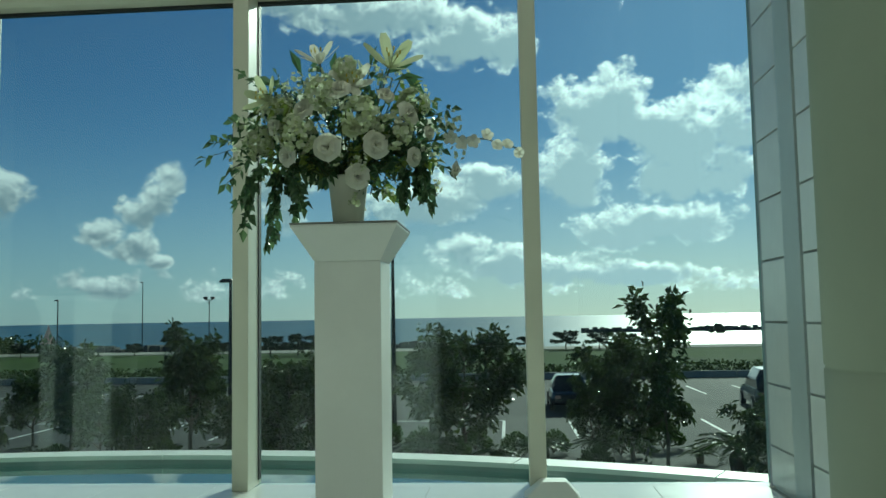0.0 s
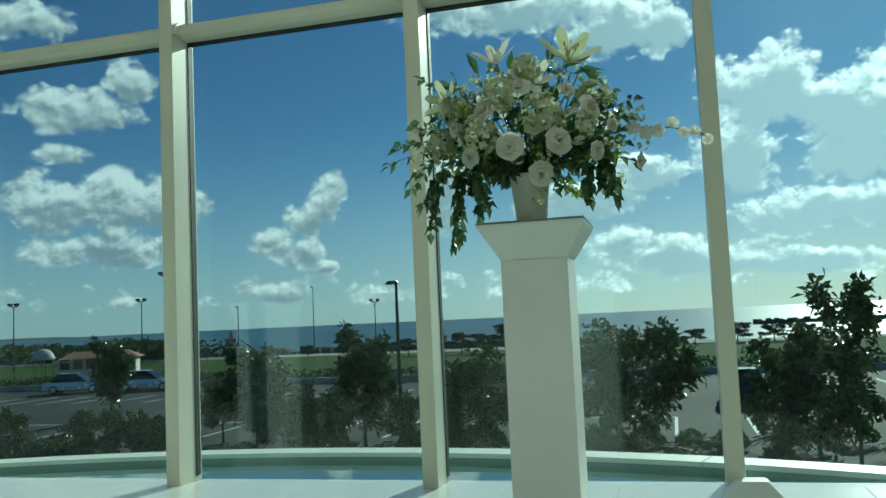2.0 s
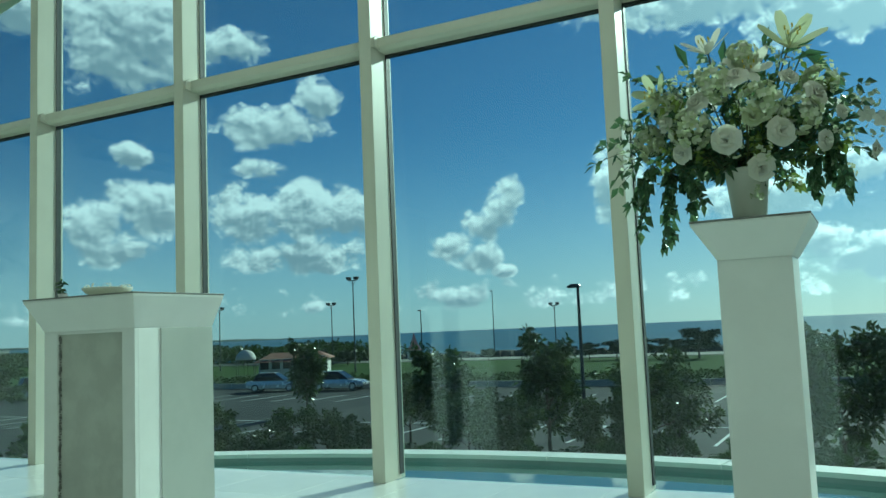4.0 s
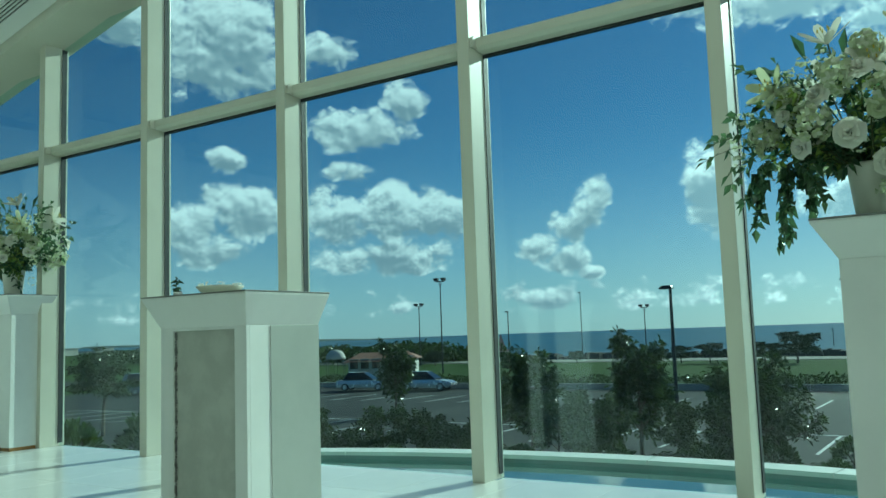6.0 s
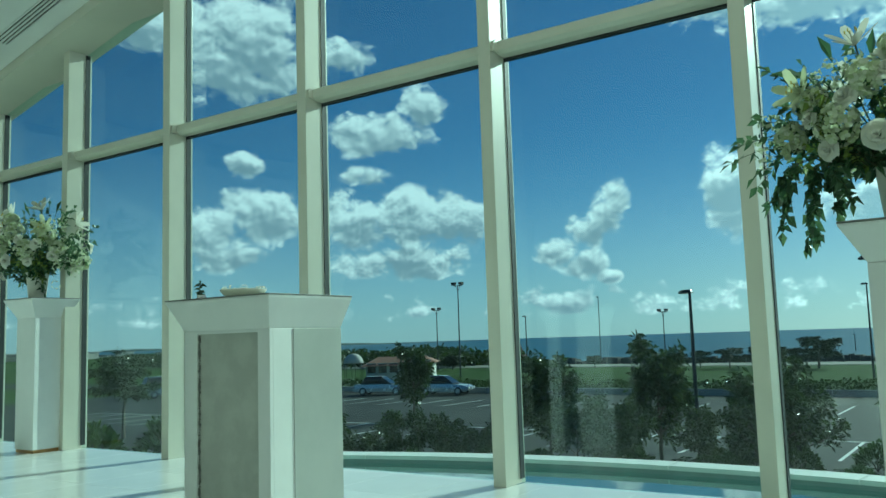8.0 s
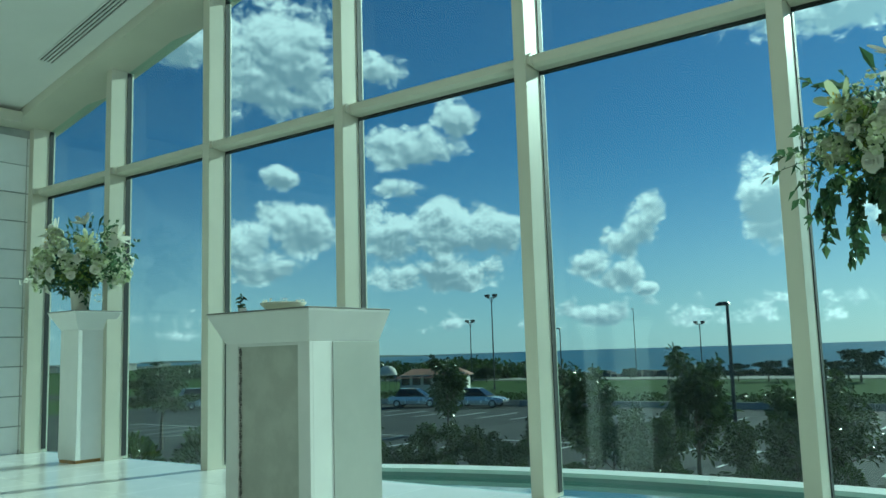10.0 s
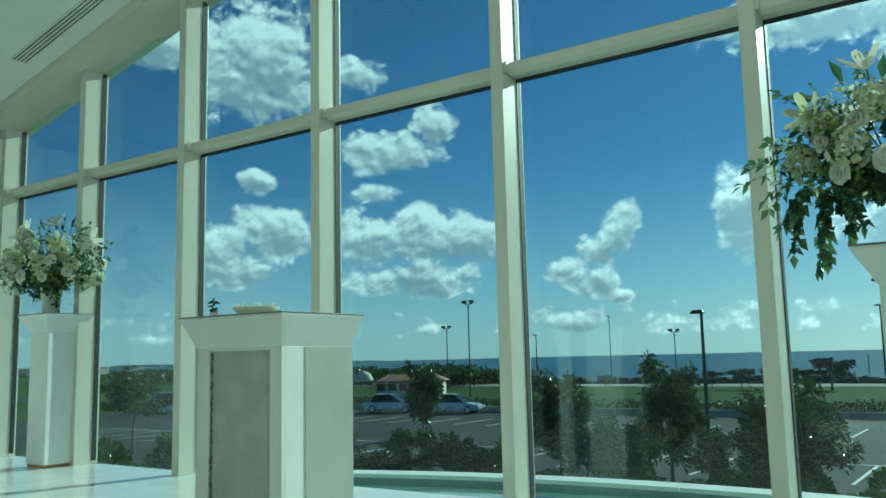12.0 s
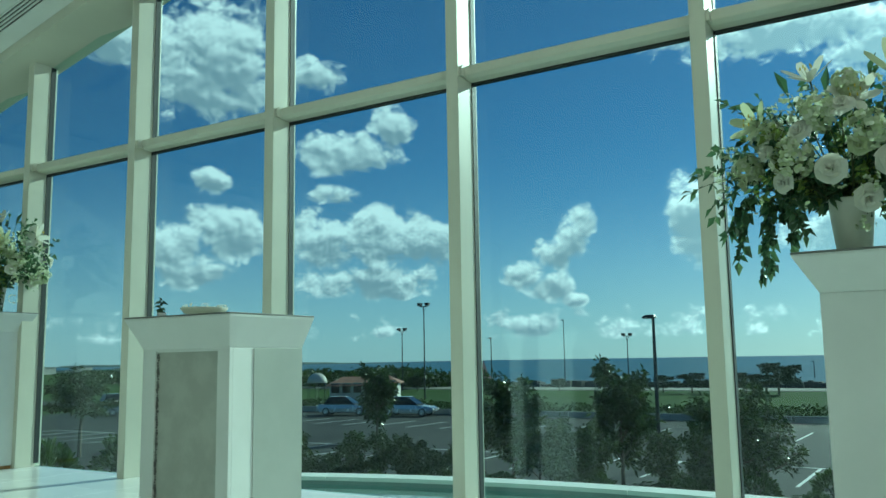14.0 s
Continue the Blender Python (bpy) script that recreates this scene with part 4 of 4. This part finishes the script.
# azimuth, distance, size, kind
spots = ((-28.1, 30.0, 0.94, 0), (-21.0, 28.0, 0.97, 1), (-14.6, 27.0, 0.92, 3), (-3.1, 26.0, 1.0, 2), (8.0, 25.0, 0.92, 2), (-26.4, 27.0, 0.72, 3), (-23.6, 25.5, 0.60, 2), (-15.3, 25.0, 0.62, 0), (-36.9, 46.0, 0.98, 1), (-12.4, 27.5, 0.80, 3),
         (-38.0, 27.5, 0.52, 2), (-43.0, 28.0, 0.60, 0), (-40.6, 26.5, 0.50, 3), (-45.5, 27.0, 0.55, 2), (-35.0, 28.0, 0.50, 0), (-33.0, 27.0, 0.50, 3), (5.4, 26.0, 0.62, 0), (16.4, 22.0, 0.55, 2), (17.8, 26.0, 0.5, 0), (-30.2, 33.0, 0.80, 3), (-18.4, 27.0, 0.55, 0))
placed = set()
for i, (a, dist, s, k) in enumerate(spots):
    m = Matrix.Translation(ground_at(a, dist)) @ Matrix.Rotation(i * 1.9, 4, "Z") @ Matrix.Scale(s, 4)
    if k not in placed:
        placed.add(k)
        kinds[k].matrix_world = m
        continue
    copy_thing(kinds[k], m)

slim = tree("tree", 104, 5.0, 0.62, "slender tree with tufts of leaves at its top", "tree", None, 0.34, 18, 3, 0.06, 0.74)
slim.location = ground_at(10.2, 24.5)
PINE = "flat-topped dark pine on the shore lawn"
pine = tree("pine_tree", 201, 2.7, 1.45, PINE, "tree", M_LEAF_PINE, 0.34, 26, 9, 0.10, 0.36, "flat")
pine.location = ground_at(3.8, 104)
for i, (a, dist, s) in enumerate(((6.0, 104, 0.9), (7.7, 103, 0.85), (9.4, 102, 1.0), (1.2, 105, 0.75), (-12.7, 100, 1.0), (-14.2, 101, 1.1), (-16.0, 102, 1.0), (-10.8, 98, 1.45), (-17.8, 103, 0.9), (13.5, 150, 1.0), (-19.3, 102, 0.8), (-34, 118, 0.9), (-36, 120, 1.0), (-31, 116, 0.8), (-24.5, 112, 0.7))):
    copy_thing(pine, Matrix.Translation(ground_at(a, dist)) @ Matrix.Rotation(i * 2.2, 4, "Z") @ Matrix.Scale(s, 4))
palm_label = "umbrella-shaped tree standing alone on the far verge"
umb = tree("umbrella_tree", 301, 4.4, 1.7, palm_label, "tree", M_LEAF_TREE, 0.28, 30, 10, 0.10, 0.5, "flat")
umb.location = ground_at(-55.4, 44)


def cycad(seed):
    t = thing("cycad", (0, 0, 0), "spiky green cycad in the planting strip", "shrub")
    rng = random.Random(seed)
    part("stem", lathe([(0.14, 0), (0.16, 0.2), (0.12, 0.4)], 10), M_BARK, t)
    for i in range(22):
        bm = bmesh.new()
        q, lift = 2.4 * i, rng.uniform(0.15, 1.1)
        way2 = Vector((math.cos(q), math.sin(q), lift)).normalized()
        pts = [Vector((0, 0, 0.38)) + way2 * 0.9 * s - Vector((0, 0, 0.42 * s * s)) for s in (0, 0.25, 0.5, 0.75, 1.0)]
        tube(bm, pts, [0.012, 0.01, 0.008, 0.006, 0.004], 4)
        for k in range(1, 5):
            for s in range(5):
                p = pts[k - 1].lerp(pts[k], s / 5)
                dd = (pts[k] - pts[k - 1]).normalized()
                sd = dd.cross(Vector((0, 0, 1))).normalized()
                for g in (-1, 1):
                    leaf(bm, p, sd * g + dd * 0.5, 0.2, 0.025, 0.1, rng)
        part("frond", bm, M_LEAF_BUSH if i % 3 else M_LEAF_TREE, t)
    return t


def shrub(seed):
    t = thing("shrub", (0, 0, 0), "bright green rounded shrub in the planting strip", "shrub")
    rng = random.Random(seed)
    bm, wood = bmesh.new(), bmesh.new()
    for i in range(900):
        v = Vector((rng.gauss(0, 1), rng.gauss(0, 1), abs(rng.gauss(0, 0.9))))
        v = v.normalized() * rng.uniform(0.55, 1.0) ** 0.5 * (0.75 + 0.25 * noise.noise(v.normalized() * 2.5))
        leaf(bm, (v.x * 0.75, v.y * 0.75, 0.1 + v.z * 0.85), v + Vector((0, 0, 0.4)), 0.16, 0.06, 0.2, rng)
    for i in range(6):
        tube(wood, [(0, 0, 0), (0.3 * math.cos(i), 0.3 * math.sin(i), 0.5)], [0.02, 0.008], 5)
    part("stem", wood, M_BARK, t)
    part("crown", bm, M_LEAF_BUSH, t)
    return t


cyc, shr = cycad(5), shrub(6)
cyc.location, shr.location = ground_at(-27.5, 24.5), ground_at(-16.6, 25.5)
for i, (a, dist, s) in enumerate(((-5.6, 24.5, 1.2), (2.2, 25, 1.0), (14.5, 24.0, 1.5), (-31.5, 24, 1.1), (-1.0, 24.0, 0.9), (18.5, 23.0, 1.3), (-34.5, 25.0, 1.0))):
    copy_thing(cyc, Matrix.Translation(ground_at(a, dist)) @ Matrix.Rotation(i * 1.3, 4, "Z") @ Matrix.Scale(s, 4))
for i, (a, dist, s) in enumerate(((-26.4, 25, 0.8), (-4.0, 25.0, 0.9), (-37.5, 25.5, 1.2), (-40, 25, 1.0), (-42.5, 25, 1.2), (-46, 25.5, 1.1), (-35, 26, 1.0), (-57.3, 34, 1.9), (-52.6, 35, 2.1), (-59.5, 33, 1.8), (-22.5, 25, 0.7), (-9.5, 24.5, 0.8), (5.5, 23.5, 0.8))):
    copy_thing(shr, Matrix.Translation(ground_at(a, dist)) @ Matrix.Rotation(i * 1.3, 4, "Z") @ Matrix.Scale(s, 4))
rng = random.Random(41)
for i in range(26):
    a, k = -46 + i * 2.55 + rng.uniform(-0.8, 0.8), rng.random()
    copy_thing(cyc if k < 0.35 else shr, Matrix.Translation(ground_at(a, rng.uniform(25.0, 28.5))) @ Matrix.Rotation(i * 1.1, 4, "Z") @ Matrix.Scale(rng.uniform(0.6, 1.15), 4))
hedge = bmesh.new()
rng = random.Random(77)
for i in range(9000):
    x = rng.uniform(-68, 38)
    leaf(hedge, (x, 57.2 + rng.gauss(0, 0.35), GROUND + rng.uniform(0.05, 1.0) ** 0.7 * (0.9 + 0.25 * noise.noise(Vector((x * 0.4, 0, 0))))), (rng.gauss(0, 1), rng.gauss(0, 1), rng.gauss(0.4, 1)), 0.34, 0.16, 0.2, rng)
tagged(part("hedge", hedge, M_LEAF_TREE), "dark clipped hedge along the kerb", "hedge", kind="stuff")
woods = bmesh.new()
for i in range(16000):
    x = rng.uniform(-190, -70)
    y = 96 + 0.24 * abs(x) * rng.uniform(0.7, 1.1) + rng.gauss(0, 4)
    h = 2.3 + 1.2 * noise.noise(Vector((x * 0.11, y * 0.1, 0))) + 0.9 * noise.noise(Vector((x * 0.5, y * 0.4, 4)))
    leaf(woods, (x, y, GROUND + h * math.sqrt(rng.random())), (rng.gauss(0, 1), rng.gauss(0, 1), rng.gauss(0.4, 1)), 0.9, 0.5, 0.2, rng)
tagged(part("backdrop_woods", woods, M_LEAF_TREE), "belt of dark trees behind the lawn", "woods", kind="stuff")


# ---- street lamps ----
def street_lamp(at, height, head, label):
    t = thing("street_lamp", at, label, "street lamp", "car park lamps")
    part("base", lathe([(0.2, 0), (0.2, 0.04), (0.11, 0.06), (0.1, 0.3)], 14), M_POST, t)
    part("pole", lathe([(0.085, 0.3), (0.075, height * 0.5), (0.055, height)], 14), M_POST, t)
    if head == "single":
        hb = frustum([(-0.40, 0.10, -0.14, 0.14, height - 0.02), (-0.40, 0.10, -0.14, 0.14, height + 0.04), (-0.28, 0.04, -0.08, 0.08, height + 0.12)], 0.008)
        h = part("lamp_head", hb, M_POST, t)
        part("lens", box(-0.37, -0.08, -0.11, 0.11, height - 0.03, height - 0.021), M_LENS, h)
    else:
        part("cross_arm", box(-0.55, 0.55, -0.04, 0.04, height - 0.1, height - 0.02), M_POST, t)
        for x in (-0.5, 0.5):
            h = part("floodlight", frustum([(x - 0.2, x + 0.2, -0.22, 0.1, height - 0.02), (x - 0.26, x + 0.26, -0.3, 0.16, height + 0.34)], 0.01), M_POST, t)
            part("lens", box(x - 0.16, x + 0.16, -0.24, -0.232, height + 0.0, height + 0.1), M_LENS, h)
        for x in (-0.3, 0.3):
            part("brace", tube(bmesh.new(), [(x, 0, height - 0.1), (0, 0, height - 0.75)], [0.02, 0.02], 5), M_POST, t)
    return t


SL, DL = "dark steel street lamp with one flat head", "dark steel mast with two floodlights"
street_lamp((-10.41, 31.3, GROUND), 5.72, "single", SL)
for az_deg, dist, height, head in ((-33.53, 96.5, 10.4, "double"), (-24.06, 150.6, 10.85, "single"), (-19.94, 120.7, 7.2, "double"), (-29.0, 105.7, 6.8, "single"),
                                   (-34.99, 121.4, 8.5, "double"), (-42.3, 120, 8.3, "double"), (-8.6, 170, 2.9, "single"), (-7.78, 31.0, 6.45, "single"), (-7.86, 75, 7.6, "single")):
    street_lamp(ground_at(az_deg, dist), height, head, SL if head == "single" else DL)


# ---- cars ----
def car(at, turn, paint, label, length=4.2, height=1.5, suv=False):
    t = thing("car", at, label, "car")
    t.rotation_euler = (0, 0, radians(turn))
    L, W = length / 2, 0.84
    sill, belt = 0.28, 0.86 if not suv else 0.98
    rear = -L * (0.98 if suv else 0.72)

    def loft(sections):
        bm = bmesh.new()
        loops = []
        for x, z0, z1, w0, w1 in sections:
            loops.append([bm.verts.new(c) for c in ((x, -w0, z0), (x, -w0, (z0 + z1) / 2), (x, -w1, z1), (x, w1, z1), (x, w0, (z0 + z1) / 2), (x, w0, z0))])
        for a, b in zip(loops, loops[1:]):
            for i in range(6):
                bm.faces.new((a[i], a[(i + 1) % 6], b[(i + 1) % 6], b[i]))
        bm.faces.new(loops[0])
        bm.faces.new(loops[-1][::-1])
        bmesh.ops.bevel(bm, geom=bm.edges[:], offset=0.03, segments=2, affect="EDGES")
        bmesh.ops.recalc_face_normals(bm, faces=bm.faces[:])
        return bm

    body = part("body", loft([(-L, sill + 0.12, belt - 0.12, W * 0.86, W * 0.8), (-L * 0.9, sill, belt, W, W * 0.93), (L * 0.3, sill, belt, W, W * 0.93), (L * 0.85, sill, belt - 0.14, W, W * 0.9), (L, sill + 0.1, belt - 0.3, W * 0.84, W * 0.78)]), paint, t)
    cabin = part("cabin", loft([(rear, belt - 0.04, belt + 0.05, W * 0.9, W * 0.85), (rear + 0.35, belt - 0.04, height, W * 0.9, W * 0.66), (L * 0.05, belt - 0.04, height, W * 0.9, W * 0.66), (L * 0.42, belt - 0.04, belt + 0.04, W * 0.9, W * 0.85)]), M_CARGLASS, t, "dark tinted car windows")
    part("roof", box(rear + 0.36, L * 0.05, -W * 0.62, W * 0.62, height - 0.012, height + 0.02, 0.01), paint, cabin)
    for x in (-L * 0.62, L * 0.62):
        for y in (-W + 0.06, W - 0.06):
            wheel = new("wheel")
            wheel.parent = t
            wheel.location = (x, y, 0.31)
            tyre = lathe([(0.2, -0.1), (0.29, -0.1), (0.31, -0.07), (0.31, 0.07), (0.29, 0.1), (0.2, 0.1)], 20)
            rim = lathe([(0.05, -0.112), (0.2, -0.105), (0.2, 0.105), (0.05, 0.112)], 12)
            for bm in (tyre, rim):
                bmesh.ops.rotate(bm, verts=bm.verts[:], cent=(0, 0, 0), matrix=Matrix.Rotation(math.pi / 2, 3, "X"))
            part("tyre", tyre, M_TYRE, wheel)
            part("rim", rim, M_CARSILVER, wheel)
    for y in (-0.56, 0.56):
        part("headlight", box(L - 0.1, L + 0.005, y - 0.15, y + 0.15, belt - 0.36, belt - 0.24, 0.02), M_LENS, body)
        part("tail_light", box(-L - 0.005, -L + 0.06, y - 0.13, y + 0.13, belt - 0.3, belt - 0.16, 0.02), M_PINK, body)
    return t


car((2.9, 39.0, GROUND), 90, M_CARDARK, "dark grey hatchback parked in a bay", 4.1, 1.5)
car((11.6, 38.2, GROUND), 84, M_CARDARK, "dark blue-grey car parked by the lawn", 4.5, 1.75, True)
car((-43.0, 53.2, GROUND), 20, M_CARSILVER, "silver saloon parked near the kerb", 4.5, 1.45)
car((-37.4, 54.0, GROUND), 12, M_CARSILVER, "silver saloon parked near the kerb", 4.4, 1.45)
car((-62.0, 47.0, GROUND), 70, M_CARSILVER, "pale silver van parked at the far end", 4.4, 1.8, True)


# ---- far buildings ----
def house(at, turn, sx, sy, wall_h, roof_h, label, windows=3):
    t = thing("house", at, label, "house")
    t.rotation_euler = (0, 0, radians(turn))
    wall = part("wall", box(-sx, sx, -sy, sy, 0, wall_h), M_HOUSE, t)
    bm = bmesh.new()
    e = 0.5
    b = [bm.verts.new(c) for c in ((-sx - e, -sy - e, wall_h), (sx + e, -sy - e, wall_h), (sx + e, sy + e, wall_h), (-sx - e, sy + e, wall_h))]
    r = [bm.verts.new(c) for c in ((-sx * 0.45, 0, wall_h + roof_h), (sx * 0.45, 0, wall_h + roof_h))]
    for q in ((b[0], b[1], r[1], r[0]), (b[2], b[3], r[0], r[1]), (b[1], b[2], r[1]), (b[3], b[0], r[0]), (b[3], b[2], b[1], b[0])):
        bm.faces.new(q)
    part("roof", bm, M_ROOF, t, "terracotta hipped roof")
    for i in range(windows):
        x = -sx + (i + 0.5) * 2 * sx / windows
        wn = part("window", box(x - 0.5, x + 0.5, -sy - 0.04, -sy - 0.002, 0.9, 2.0), M_HOUSE, wall)
        part("pane", box(x - 0.42, x + 0.42, -sy - 0.05, -sy - 0.041, 0.98, 1.92), M_CARGLASS, wall)
    return t


house(ground_at(-38.4, 92), 38, 2.3, 2.4, 1.7, 0.9, "low pale house with a terracotta hipped roof", 4)
house(ground_at(-36.4, 100), 30, 2.0, 2.4, 1.7, 0.8, "small pale house with a terracotta hipped roof", 3)
dome = thing("dome_tent", ground_at(-40.7, 98), "white domed canopy among the trees", "canopy")
dome.scale = (0.5, 0.5, 0.72)
part("canopy", lathe([(2.3, 2.6), (2.25, 2.9), (1.9, 3.5), (1.2, 3.95), (0.4, 4.12), (0.02, 4.15)], 24), M_HOUSE, dome, smooth=True)
for i in range(6):
    q = i * math.pi / 3
    part("pole", tube(bmesh.new(), [(2.2 * math.cos(q), 2.2 * math.sin(q), 0), (2.2 * math.cos(q), 2.2 * math.sin(q), 2.65)], [0.05, 0.05], 6), M_POST, dome)
tent = thing("peaked_tent", ground_at(-29.5, 128), "faded pink peaked tent by the shore", "tent")
tent.scale = (0.6, 0.6, 0.62)
part("canopy", lathe([(2.2, 2.4), (1.2, 3.6), (0.5, 5.2), (0.05, 6.6)], 6), M_PINK, tent)
part("wall", lathe([(2.05, 0), (2.1, 2.4)], 6), M_HOUSE, tent)

# far town on the coast, seen through the end bays
rng = random.Random(14)
for i in range(26):
    a, dist = rng.uniform(-66, -48), rng.uniform(420, 600)
    x, y, _ = ground_at(a, dist)
    h, wd = rng.uniform(-1.5, 1.5), rng.uniform(2, 6)
    b = thing("building", (x, y, SEA - 0.5), "small pale building of the far town", "building", "far town")
    part("wall", box(-wd, wd, -4, 4, 0, h + 4), M_HOUSE, b)
    part("roof", box(-wd - 0.3, wd + 0.3, -4.3, 4.3, h + 4, h + 4.5), M_KERB, b)
land = bmesh.new()
vs = [land.verts.new((*ground_at(a, dd)[:2], z)) for dd, z in ((150, GROUND - 0.6), (700, SEA + 2.0), (760, SEA - 1)) for a in (-85, -64, -47)]
for r in range(2):
    for c in range(2):
        land.faces.new((vs[r * 3 + c], vs[r * 3 + c + 1], vs[r * 3 + c + 4], vs[r * 3 + c + 3]))
tagged(part("ground_headland", land, M_GRASS), "low green headland beyond the car park", "ground", kind="structure")
tagged(part("road_far", box(-150, -70, 54, 62, GROUND - 0.3, GROUND + 0.01), M_ASPHALT), "grey road beyond the car park", "road", kind="structure")


# ---- wall tiles and floor slabs ----
TW = 0.62
tile_mesh = {}


def tile(parent, name, size, at, mat):
    key = (name, tuple(round(s, 3) for s in size))
    if key not in tile_mesh:
        sx, sy, sz = size
        o = part(name, box(0, sx, 0, sy, 0, sz, 0.002), mat, parent)
        tile_mesh[key] = o.data
    else:
        o = new(name, tile_mesh[key])
        o.parent = parent
    o.location = at


for wall_name, x in (("wall_west", WALL_W - 0.014), ("wall_east", WALL_E)):
    wall = bpy.data.objects[wall_name]
    TH, z0 = (0.315, -0.02) if wall_name == "wall_west" else (0.329, -0.115)
    for r in range(14):
        z = z0 + r * TH
        if z + TH > 3.5 and wall_name == "wall_west":
            break
        first = 0.20 if wall_name == "wall_west" else 0.38
        y = GLASS_Y - first - 0.02
        tile(wall, "wall_tile", (0.014, first, TH - 0.012), (x, y, z), M_TILE)
        if wall_name == "wall_east":
            y -= 0.25
        for c in range(8):
            y -= TW
            tile(wall, "wall_tile", (0.014, TW - 0.012, TH - 0.012), (x, y, z), M_TILE)
part("stone_band", box(WALL_E - 0.006, WALL_E + 0.013, 3.63, 3.86, 0.0, 5.2), M_BAND, bpy.data.objects["wall_east"], "blue-grey stone band between the tiles")
for i in range(18):
    for j in range(5):
        tile(floor, "floor_slab", (0.598, 0.598, 0.0125), (WALL_W + i * 0.6 + 0.001, 1.201 + j * 0.6, -0.0125), M_FLOOR)
